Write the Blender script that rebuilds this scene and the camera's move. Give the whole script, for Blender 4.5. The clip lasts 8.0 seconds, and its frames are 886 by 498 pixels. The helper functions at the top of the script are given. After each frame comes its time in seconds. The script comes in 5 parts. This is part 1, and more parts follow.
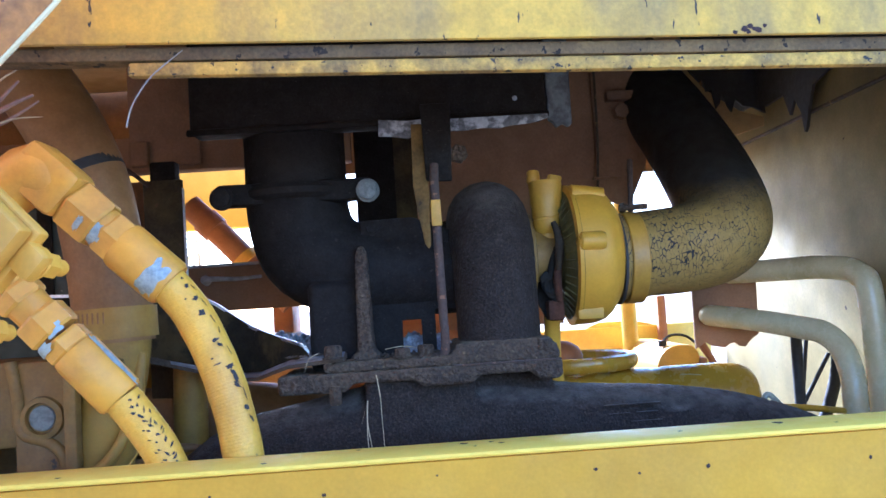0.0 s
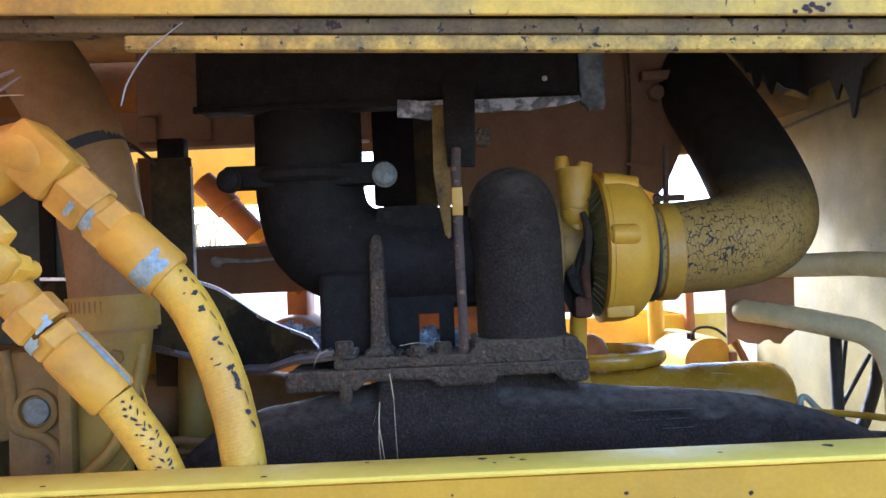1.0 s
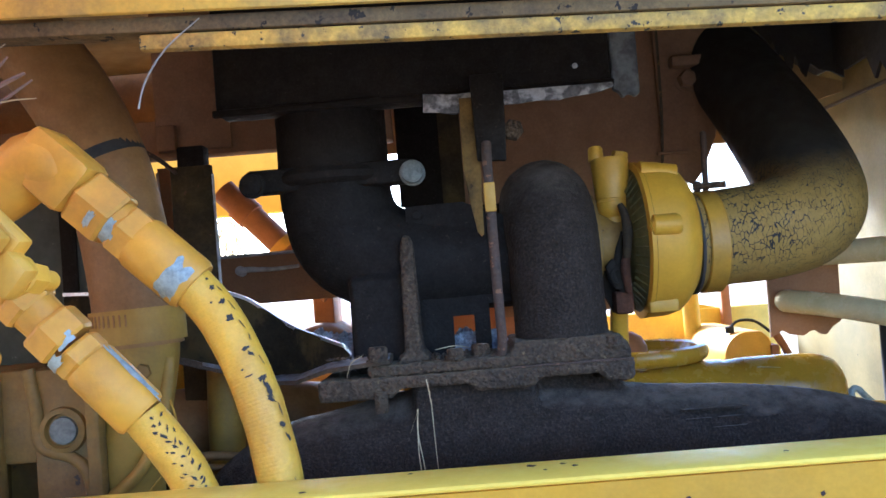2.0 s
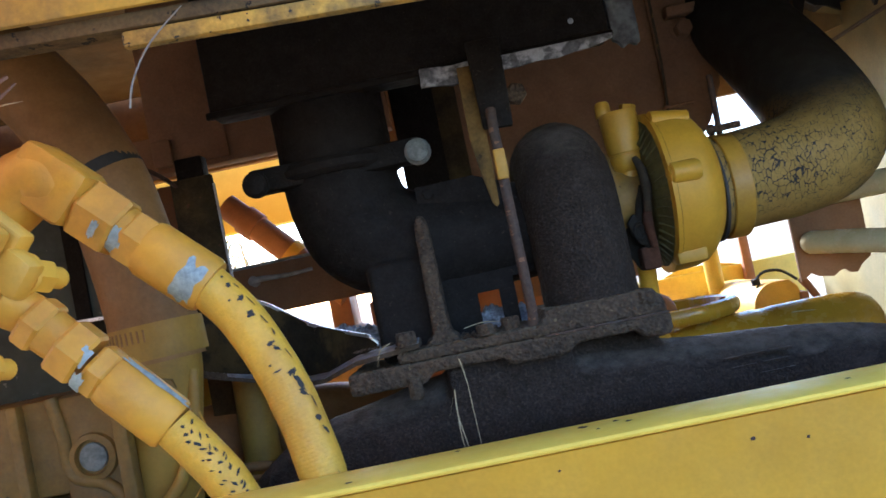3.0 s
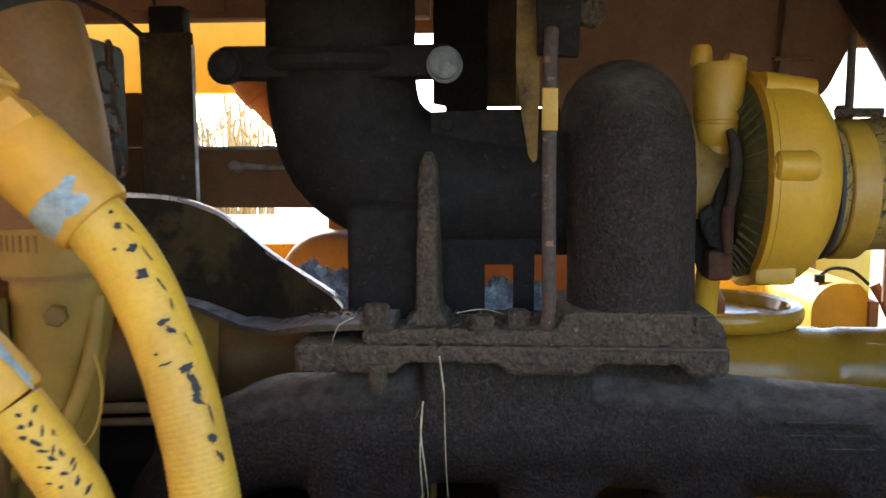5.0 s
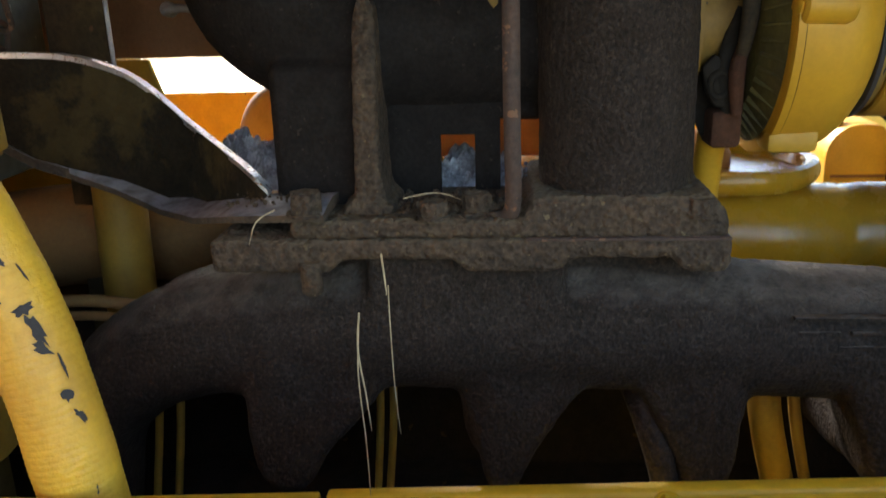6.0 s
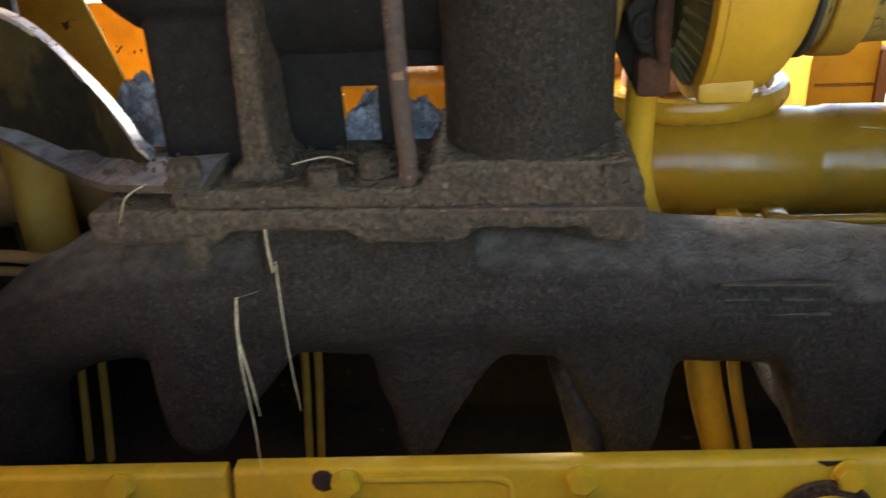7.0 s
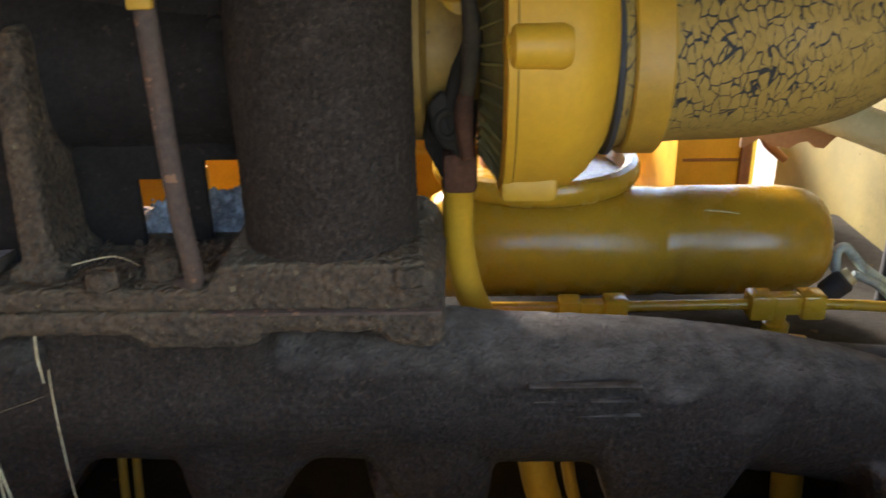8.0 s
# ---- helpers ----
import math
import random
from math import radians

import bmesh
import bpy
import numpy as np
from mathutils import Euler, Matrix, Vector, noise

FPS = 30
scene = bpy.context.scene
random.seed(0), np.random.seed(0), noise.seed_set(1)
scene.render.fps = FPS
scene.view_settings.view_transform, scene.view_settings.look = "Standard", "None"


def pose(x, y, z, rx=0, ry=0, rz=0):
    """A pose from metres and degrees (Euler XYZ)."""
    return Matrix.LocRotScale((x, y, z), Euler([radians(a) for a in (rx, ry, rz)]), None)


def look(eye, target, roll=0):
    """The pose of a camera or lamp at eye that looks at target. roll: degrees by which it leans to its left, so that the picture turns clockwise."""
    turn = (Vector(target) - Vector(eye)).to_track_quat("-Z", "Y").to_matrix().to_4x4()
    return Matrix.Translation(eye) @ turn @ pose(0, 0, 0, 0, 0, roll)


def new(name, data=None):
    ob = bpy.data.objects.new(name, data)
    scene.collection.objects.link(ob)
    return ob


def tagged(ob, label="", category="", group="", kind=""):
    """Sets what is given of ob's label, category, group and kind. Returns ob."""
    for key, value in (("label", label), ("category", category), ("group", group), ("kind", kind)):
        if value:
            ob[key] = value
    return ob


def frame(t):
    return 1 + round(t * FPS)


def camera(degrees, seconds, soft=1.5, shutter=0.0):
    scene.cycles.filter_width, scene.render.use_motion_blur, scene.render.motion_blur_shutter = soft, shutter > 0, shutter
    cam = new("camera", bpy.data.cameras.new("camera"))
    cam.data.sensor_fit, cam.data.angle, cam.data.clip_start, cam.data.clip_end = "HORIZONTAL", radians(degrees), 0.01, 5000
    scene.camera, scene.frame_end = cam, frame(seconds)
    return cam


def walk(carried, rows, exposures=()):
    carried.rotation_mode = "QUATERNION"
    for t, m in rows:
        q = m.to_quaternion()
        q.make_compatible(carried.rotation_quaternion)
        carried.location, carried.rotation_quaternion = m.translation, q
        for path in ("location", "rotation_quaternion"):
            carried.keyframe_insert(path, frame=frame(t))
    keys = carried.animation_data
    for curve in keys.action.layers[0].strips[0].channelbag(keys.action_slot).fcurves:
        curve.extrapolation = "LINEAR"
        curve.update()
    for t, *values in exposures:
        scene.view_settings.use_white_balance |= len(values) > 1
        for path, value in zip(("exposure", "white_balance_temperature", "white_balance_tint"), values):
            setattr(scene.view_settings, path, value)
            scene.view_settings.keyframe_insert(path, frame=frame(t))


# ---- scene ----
cam = camera(55.7, 8.0, shutter=0.4)
PATH = [
    (0, (-0.034, 0.027, 1.718), (0.041, 2.022, 1.836), -3.7),
    (0.5, (-0.031, 0.078, 1.74), (0.058, 2.075, 1.817), -3.0),
    (1, (-0.03, 0.123, 1.753), (-0.006, 2.122, 1.809), -2.4),
    (2.5, (-0.06, 0.2, 1.733), (-0.109, 2.198, 1.812), -7.2),
    (3, (-0.074, 0.221, 1.71), (-0.111, 2.219, 1.79), -11.6),
    (3.2, (-0.114, 0.225, 1.717), (-0.159, 2.223, 1.803), -12.0),
    (3.5, (-0.177, 0.247, 1.757), (-0.351, 2.237, 1.853), -11.2),
    (3.7, (-0.12, 0.282, 1.736), (-0.377, 2.265, 1.812), -11.2),
    (4, (-0.083, 0.301, 1.781), (-0.189, 2.297, 1.729), -8.6),
    (4.2, (-0.067, 0.332, 1.806), (-0.17, 2.326, 1.687), -2.8),
    (5.3, (-0.01, 0.633, 1.81), (-0.146, 2.613, 1.566), -0.1),
    (5.5, (0.019, 0.686, 1.813), (-0.12, 2.658, 1.511), -1.0),
    (6, (0.006, 0.723, 1.83), (-0.141, 2.624, 1.227), -1.6),
    (6.5, (0.021, 0.755, 1.882), (-0.144, 2.597, 1.121), -2.6),
    (7, (0.108, 0.816, 1.879), (-0.079, 2.61, 1.015), -3.0),
    (7.5, (0.181, 0.857, 1.9), (0.05, 2.671, 1.069), -1.2),
    (8, (0.223, 0.865, 1.905), (0.193, 2.714, 1.143), -1.0),
]
EXPOSURES = [(0.0, 2.55, 4450, 18), (0.5, 2.3, 4800, 18), (1.2, 2.45, 4850, 16), (2.5, 2.4, 4880, 14), (3.0, 2.05, 5050, 12), (3.5, 2.38, 4700, 10), (4.2, 2.05, 5600, 7), (5.5, 2.4, 6000, 12), (6.0, 2.1, 6450, 10), (6.5, 2.5, 6500, 7), (7.0, 2.6, 6450, 9), (7.5, 2.4, 6450, 11), (8.0, 2.35, 6350, 13)]
walk(cam, [(t, look(eye, target, roll)) for t, eye, target, roll in PATH], EXPOSURES)

# ---- world, sun and exposure ----
SUN = Vector((-0.34, 0.80, 0.46)).normalized()
world = bpy.data.worlds.new("sky")
scene.world = world
world.use_nodes = True
wn = world.node_tree
sky = wn.nodes.new("ShaderNodeTexSky")
sky.sky_type, sky.sun_disc = "NISHITA", False
sky.sun_elevation, sky.sun_rotation = math.asin(SUN.z), math.atan2(SUN.x, SUN.y)
wn.links.new(sky.outputs[0], wn.nodes["Background"].inputs[0])
wn.nodes["Background"].inputs[1].default_value = 0.15
sun = new("sun", bpy.data.lights.new("sun", "SUN"))
sun.data.energy, sun.data.angle, sun.data.color = 4.4, radians(14), (1.0, 0.94, 0.85)
sun.matrix_world = look(SUN * 20, (0, 0, 0))


# ---- mesh helpers ----
def part(name, bm, material, parent=None, label="", smooth=40):
    """Link a bmesh as one mesh object under a thing or a part."""
    bmesh.ops.recalc_face_normals(bm, faces=bm.faces[:])
    for f in bm.faces:
        f.smooth = True
    for e in bm.edges:
        if len(e.link_faces) == 2 and e.calc_face_angle(0) > radians(smooth):
            e.smooth = False
    me = bpy.data.meshes.new(name)
    bm.to_mesh(me)
    bm.free()
    me.materials.append(material)
    ob = new(name, me)
    if parent is not None:
        ob.parent = parent
        ob.matrix_parent_inverse = Matrix.Translation(-parent.location) if parent.type == "EMPTY" else Matrix()
    if label:
        ob["label"] = label
    return ob


def thing(name, at, label, category, group="", kind=""):
    """An empty at the base of a thing."""
    ob = new(name)
    ob.location, ob.empty_display_size = at, 0.05
    return tagged(ob, label, category, group, kind)


def spline(pts, n=8):
    """A smooth line through the given points."""
    p = [Vector(q) for q in pts]
    if len(p) < 3:
        return [p[0].lerp(p[-1], i / n) for i in range(n + 1)]
    out = []
    for i in range(len(p) - 1):
        a, b, c, d = p[max(i - 1, 0)], p[i], p[i + 1], p[min(i + 2, len(p) - 1)]
        for k in range(n):
            u = k / n
            out.append(0.5 * ((2 * b) + (c - a) * u + (2 * a - 5 * b + 4 * c - d) * u * u + (3 * b - a - 3 * c + d) * u ** 3))
    return out + [p[-1]]


def tube(pts, r, seg=20, n=8, bm=None, cap=True, straight=False, wob=0.0):
    """A round tube along a line; r is one radius or one for each given point."""
    bm = bm or bmesh.new()
    line = [Vector(q) for q in pts] if straight else spline(pts, n)
    rs = [r] * len(pts) if isinstance(r, (int, float)) else list(r)
    up = None
    rings = []
    for i, q in enumerate(line):
        d = (line[min(i + 1, len(line) - 1)] - line[max(i - 1, 0)]).normalized()
        if up is None:
            up = d.orthogonal().normalized()
        up = (up - d * up.dot(d)).normalized()
        side = d.cross(up)
        s = i / (len(line) - 1) * (len(rs) - 1)
        k = min(int(s), len(rs) - 2)
        rad = rs[k] + (rs[k + 1] - rs[k]) * (s - k)
        ring = []
        for j in range(seg):
            a = 2 * math.pi * j / seg
            v = up * math.cos(a) + side * math.sin(a)
            w = 1 + wob * noise.noise((q + v * rad) * 30) if wob else 1
            ring.append(bm.verts.new(q + v * rad * w))
        rings.append(ring)
    for a, b in zip(rings, rings[1:]):
        for j in range(seg):
            bm.faces.new((a[j], a[(j + 1) % seg], b[(j + 1) % seg], b[j]))
    if cap:
        bm.faces.new(rings[0][::-1])
        bm.faces.new(rings[-1])
    return bm


def lathe(profile, at, axis, seg=40, bm=None):
    """Turn (distance along the axis, radius) pairs round an axis."""
    bm = bm or bmesh.new()
    ax = Vector(axis).normalized()
    pts = [Vector(at) + ax * s for s, _ in profile]
    up = ax.orthogonal().normalized()
    side = ax.cross(up)
    rings = []
    for q, (_, r) in zip(pts, profile):
        rings.append([bm.verts.new(q + (up * math.cos(2 * math.pi * j / seg) + side * math.sin(2 * math.pi * j / seg)) * max(r, 1e-4)) for j in range(seg)])
    for a, b in zip(rings, rings[1:]):
        for j in range(seg):
            bm.faces.new((a[j], a[(j + 1) % seg], b[(j + 1) % seg], b[j]))
    bm.faces.new(rings[0][::-1])
    bm.faces.new(rings[-1])
    return bm


def box(x0, x1, y0, y1, z0, z1, bevel=0.003, m=None, bm=None, seg=2):
    """A block with rounded edges."""
    b = bmesh.new()
    bmesh.ops.create_cube(b, size=1, matrix=Matrix.LocRotScale(((x0 + x1) / 2, (y0 + y1) / 2, (z0 + z1) / 2), None, (x1 - x0, y1 - y0, z1 - z0)))
    if bevel:
        bmesh.ops.bevel(b, geom=b.edges[:], offset=bevel, segments=seg, profile=0.5, affect="EDGES")
    if m is not None:
        bmesh.ops.transform(b, matrix=m, verts=b.verts)
    if bm is None:
        return b
    me = bpy.data.meshes.new("tmp")
    b.to_mesh(me)
    bm.from_mesh(me)
    bpy.data.meshes.remove(me)
    b.free()
    return bm


def slab(poly, y0, y1, bevel=0.002, plane="xz"):
    """A flat plate with an outline in x, z (or x, y) and a thickness."""
    bm = bmesh.new()
    put = (lambda u, v, w: (u, w, v)) if plane == "xz" else (lambda u, v, w: (u, v, w)) if plane == "xy" else (lambda u, v, w: (w, u, v))
    a = [bm.verts.new(put(u, v, y0)) for u, v in poly]
    b = [bm.verts.new(put(u, v, y1)) for u, v in poly]
    n = len(poly)
    bm.faces.new(a)
    bm.faces.new(b[::-1])
    for i in range(n):
        bm.faces.new((a[i], b[i], b[(i + 1) % n], a[(i + 1) % n]))
    bmesh.ops.recalc_face_normals(bm, faces=bm.faces[:])
    if bevel:
        bmesh.ops.bevel(bm, geom=bm.edges[:], offset=bevel, segments=2, profile=0.5, affect="EDGES", clamp_overlap=True)
    bmesh.ops.triangulate(bm, faces=[f for f in bm.faces if len(f.verts) > 4])
    return bm


def hexbolt(at, axis, across=0.024, high=0.015, washer=0.0, seg=6, bm=None):
    """A hexagon head, with a washer under it."""
    bm = bm or bmesh.new()
    ax = Vector(axis).normalized()
    r = across / math.sqrt(3)
    if washer:
        lathe([(0, washer), (0.003, washer)], at, ax, 24, bm)
    lathe([(0.002, r), (high * 0.85, r), (high, r * 0.86)], at, ax, seg, bm)
    return bm


def cast(ob, voxel, rounds=6, rough=0.004, size=0.02):
    """Melt the pieces of a casting together and roughen it."""
    rm = ob.modifiers.new("melt", "REMESH")
    rm.mode, rm.voxel_size, rm.use_smooth_shade = "VOXEL", voxel, True
    sm = ob.modifiers.new("smooth", "SMOOTH")
    sm.factor, sm.iterations = 0.5, rounds
    if rough:
        tx = bpy.data.textures.new("casting", "CLOUDS")
        tx.noise_scale, tx.noise_depth = size, 2
        dm = ob.modifiers.new("rough", "DISPLACE")
        dm.texture, dm.strength, dm.texture_coords, dm.mid_level = tx, rough, "GLOBAL", 0.5
    return ob


# ---- materials ----
def mat(name, base, dirt, chip=None, s1=9.0, lo=0.45, hi=0.68, s3=30.0, cut=0.64, rough=0.6, metal=0.0, bump=0.15, fine=180.0, grain=0.25, streak=1.0, amount=1.0, speck=(0.3, 0.7, 0.45, 1.35), spec=0.5, lit_dust=None, lump=0.0, soft=0.012):
    """Paint, metal or rubber: a base, dirt in broad stains, fine grain and chips with sharp edges."""
    m = bpy.data.materials.new(name)
    m.use_nodes = True
    t = m.node_tree
    n, l = t.nodes, t.links
    bsdf = n["Principled BSDF"]
    co = n.new("ShaderNodeTexCoord")
    mp = n.new("ShaderNodeMapping")
    mp.inputs["Scale"].default_value = (1, 1, streak)
    l.new(co.outputs["Object"], mp.inputs[0])

    def tex(scale, detail=5, src=None):
        k = n.new("ShaderNodeTexNoise")
        k.inputs["Scale"].default_value, k.inputs["Detail"].default_value, k.inputs["Roughness"].default_value = scale, detail, 0.6
        l.new(src or co.outputs["Object"], k.inputs["Vector"])
        return k.outputs["Fac"]

    def ramp(src, a, b, va=0.0, vb=1.0):
        k = n.new("ShaderNodeMapRange")
        k.inputs[1].default_value, k.inputs[2].default_value, k.inputs[3].default_value, k.inputs[4].default_value = a, b, va, vb
        l.new(src, k.inputs[0])
        return k.outputs[0]

    def mix(fac, a, b, mode="MIX"):
        k = n.new("ShaderNodeMix")
        k.data_type, k.blend_type = "RGBA", mode
        for i, v in ((0, fac), (6, a), (7, b)):
            if isinstance(v, (tuple, float, int)):
                k.inputs[i].default_value = (*v, 1) if isinstance(v, tuple) else v
            else:
                l.new(v, k.inputs[i])
        return k.outputs[2]

    stain = ramp(tex(s1, 6, mp.outputs[0]), lo, hi, 0.0, amount)
    small = tex(fine, 3)
    mid = tex(s1 * 5, 4)
    col = mix(stain, base, dirt)
    col = mix(grain, col, mix(ramp(small, speck[0], speck[1]), tuple(speck[2] * c for c in base), tuple(min(1, speck[3] * c) for c in base)), "MIX")
    col = mix(ramp(mid, 0.35, 0.75, 0.0, 0.35), col, dirt)
    height = small
    if lump:
        lm = n.new("ShaderNodeMath")
        lm.operation = "MULTIPLY_ADD"
        pit = n.new("ShaderNodeTexVoronoi")  # pebbled casting skin
        pit.feature = "SMOOTH_F1"
        pit.inputs["Scale"].default_value, pit.inputs["Smoothness"].default_value = 190, 0.6
        l.new(co.outputs["Object"], pit.inputs["Vector"])
        l.new(pit.outputs["Distance"], lm.inputs[0])
        lm.inputs[1].default_value = -lump
        l.new(small, lm.inputs[2])
        height = lm.outputs[0]
    if chip:
        c = ramp(tex(s3, 4, mp.outputs[0] if streak != 1 else None), cut, cut + soft)
        col = mix(c, col, chip)
        hm = n.new("ShaderNodeMath")  # chips lie deeper than the paint
        hm.operation = "MULTIPLY_ADD"
        l.new(c, hm.inputs[0])
        hm.inputs[1].default_value = -1.5 if soft < 0.05 else 0.0
        l.new(height, hm.inputs[2])
        height = hm.outputs[0]
    # upward faces turn paler: settled dust plus sky light put into the colour
    if lit_dust:
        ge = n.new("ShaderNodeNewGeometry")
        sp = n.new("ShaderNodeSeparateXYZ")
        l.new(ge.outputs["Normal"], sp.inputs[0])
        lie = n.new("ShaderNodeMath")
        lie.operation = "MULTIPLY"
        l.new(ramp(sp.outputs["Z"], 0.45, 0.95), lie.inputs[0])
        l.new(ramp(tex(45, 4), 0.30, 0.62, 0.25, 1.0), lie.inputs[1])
        col = mix(lie.outputs[0], col, lit_dust)
    l.new(col, bsdf.inputs["Base Color"])
    l.new(ramp(mid, 0.3, 0.7, rough - 0.12, min(1, rough + 0.15)), bsdf.inputs["Roughness"])
    bsdf.inputs["Metallic"].default_value = metal
    bsdf.inputs["Specular IOR Level"].default_value = spec
    b = n.new("ShaderNodeBump")
    b.inputs["Strength"].default_value, b.inputs["Distance"].default_value = bump, 0.004
    l.new(height, b.inputs["Height"])
    l.new(b.outputs[0], bsdf.inputs["Normal"])
    return m


def crackle(name, paint, rubber, scale=60.0):
    """Old paint that has crazed on rubber: paint islands between dark cracks."""
    m = mat(name, paint, tuple(0.55 * c for c in paint), s1=7, rough=0.75, bump=0.1)
    t = m.node_tree
    n, l = t.nodes, t.links
    bsdf = n["Principled BSDF"]
    col = bsdf.inputs["Base Color"].links[0].from_socket
    co = n.new("ShaderNodeTexCoord")
    warp = n.new("ShaderNodeTexNoise")
    warp.inputs["Scale"].default_value = 30
    l.new(co.outputs["Object"], warp.inputs["Vector"])
    add = n.new("ShaderNodeMixRGB")
    add.blend_type, add.inputs[0].default_value = "LINEAR_LIGHT", 0.012
    l.new(co.outputs["Object"], add.inputs[1])
    l.new(warp.outputs["Color"], add.inputs[2])
    v = n.new("ShaderNodeTexVoronoi")
    v.feature = "DISTANCE_TO_EDGE"
    v.inputs["Scale"].default_value, v.inputs["Randomness"].default_value = scale, 0.72
    lay = n.new("ShaderNodeMapping")
    lay.inputs["Rotation"].default_value, lay.inputs["Scale"].default_value = (0.2, radians(12), 0.1), (1.7, 1.0, 0.8)
    l.new(add.outputs[0], lay.inputs[0])
    l.new(lay.outputs[0], v.inputs["Vector"])
    area = n.new("ShaderNodeTexNoise")
    area.inputs["Scale"].default_value = 6
    l.new(co.outputs["Object"], area.inputs["Vector"])
    width = n.new("ShaderNodeMapRange")
    width.inputs[1].default_value, width.inputs[2].default_value, width.inputs[3].default_value, width.inputs[4].default_value = 0.38, 0.66, 0.03, 0.075
    l.new(area.outputs["Fac"], width.inputs[0])
    # the overspray ends where the hose climbs away, the cracks towards its underside
    sep = n.new("ShaderNodeSeparateXYZ")
    l.new(add.outputs[0], sep.inputs[0])
    gaps = n.new("ShaderNodeTexNoise")
    gaps.inputs["Scale"].default_value, gaps.inputs["Detail"].default_value = 75, 3
    l.new(co.outputs["Object"], gaps.inputs["Vector"])
    cracked = width.outputs[0]
    for src, a, b in ((gaps.outputs["Fac"], 0.38, 0.56), (sep.outputs["Z"], 1.708, 1.745)):
        rg, mu = n.new("ShaderNodeMapRange"), n.new("ShaderNodeMath")
        rg.inputs[1].default_value, rg.inputs[2].default_value = a, b
        mu.operation = "MULTIPLY"
        l.new(src, rg.inputs[0])
        l.new(rg.outputs[0], mu.inputs[0])
        l.new(cracked, mu.inputs[1])
        cracked = mu.outputs[0]
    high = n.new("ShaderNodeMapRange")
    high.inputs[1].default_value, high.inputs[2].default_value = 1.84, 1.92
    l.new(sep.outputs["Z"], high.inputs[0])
    less = n.new("ShaderNodeMath")
    less.operation = "LESS_THAN"
    l.new(v.outputs["Distance"], less.inputs[0])
    l.new(cracked, less.inputs[1])
    k = n.new("ShaderNodeMix")
    k.data_type = "RGBA"
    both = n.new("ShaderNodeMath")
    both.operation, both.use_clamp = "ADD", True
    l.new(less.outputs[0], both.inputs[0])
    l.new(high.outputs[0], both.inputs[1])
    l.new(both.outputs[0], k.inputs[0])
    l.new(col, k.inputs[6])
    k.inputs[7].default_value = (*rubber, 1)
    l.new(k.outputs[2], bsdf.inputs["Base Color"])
    b = n.new("ShaderNodeBump")
    b.inputs["Strength"].default_value, b.inputs["Distance"].default_value, b.invert = 0.6, 0.004, True
    l.new(less.outputs[0], b.inputs["Height"])
    l.new(b.outputs[0], bsdf.inputs["Normal"])
    return m


YEL = (0.72, 0.40, 0.035)
BLACK = (0.012, 0.012, 0.013)
# panel face: same yellow as its fold, with shade put into the colour
shaded_yellow = mat("shaded_yellow", (0.62, 0.33, 0.018), (0.47, 0.25, 0.022), s1=4, rough=0.62, bump=0.05, grain=0.12, spec=0.18)
rail_paint = mat("rail_paint", (0.74, 0.46, 0.045), (0.18, 0.15, 0.09), (0.05, 0.042, 0.032), s1=7, lo=0.44, hi=0.76, s3=60, cut=0.69, rough=0.7, bump=0.1, grain=0.2, streak=0.3)
# brown stain, with the shadow of the groove darkening the colour too
fold_stain_shade = mat("fold_stain_shade", (0.22, 0.145, 0.055), (0.055, 0.042, 0.032), (0.035, 0.028, 0.022), s1=11, lo=0.34, hi=0.62, s3=42, cut=0.62, rough=0.85, bump=0.2, grain=0.35, spec=0.2)
strip_paint = mat("strip_paint", (0.68, 0.42, 0.06), (0.10, 0.08, 0.05), (0.045, 0.04, 0.03), s1=17, lo=0.40, hi=0.60, s3=70, cut=0.62, rough=0.8, bump=0.15, grain=0.35)
grime = mat("grime", (0.10, 0.075, 0.045), (0.04, 0.032, 0.022), (0.25, 0.17, 0.05), s1=20, s3=50, cut=0.62, rough=0.9, bump=0.2, grain=0.4)
rust_spot = mat("rust_spot", (0.055, 0.028, 0.022), (0.03, 0.018, 0.016), s1=120, rough=0.9, bump=0.2)
grimy_paint = mat("grimy_paint", (0.22, 0.122, 0.014), (0.085, 0.050, 0.016), (0.04, 0.03, 0.02), s1=8, lo=0.42, hi=0.7, s3=40, cut=0.70, rough=0.65, bump=0.1, grain=0.2)
burnt_post = mat("burnt_post", (0.10, 0.068, 0.026), (0.022, 0.018, 0.015), (0.12, 0.06, 0.03), s1=7, lo=0.40, hi=0.56, s3=50, cut=0.68, rough=0.85, bump=0.2, grain=0.3, spec=0.2)
# near-black: grime of the linkage, and deep shade painted on the engine block
oily_shade_black = mat("oily_shade_black", (0.030, 0.024, 0.016), (0.014, 0.012, 0.010), (0.09, 0.06, 0.02), s1=12, s3=30, cut=0.68, rough=0.88, bump=0.3, grain=0.3, spec=0.15)
clamp_paint = mat("clamp_paint", (0.38, 0.22, 0.024), (0.22, 0.125, 0.02), s1=9, lo=0.42, hi=0.72, rough=0.6, bump=0.1, grain=0.2)
tank_green = mat("tank_green", (0.085, 0.095, 0.078), (0.045, 0.048, 0.038), (0.24, 0.24, 0.20), s1=9, s3=40, cut=0.68, rough=0.8, bump=0.1)
# same yellow as the panel face, with sky light put into the colour
lit_yellow = mat("lit_yellow", (0.92, 0.65, 0.09), (0.80, 0.53, 0.06), s1=5, rough=0.5, bump=0.04, grain=0.08, spec=0.22)
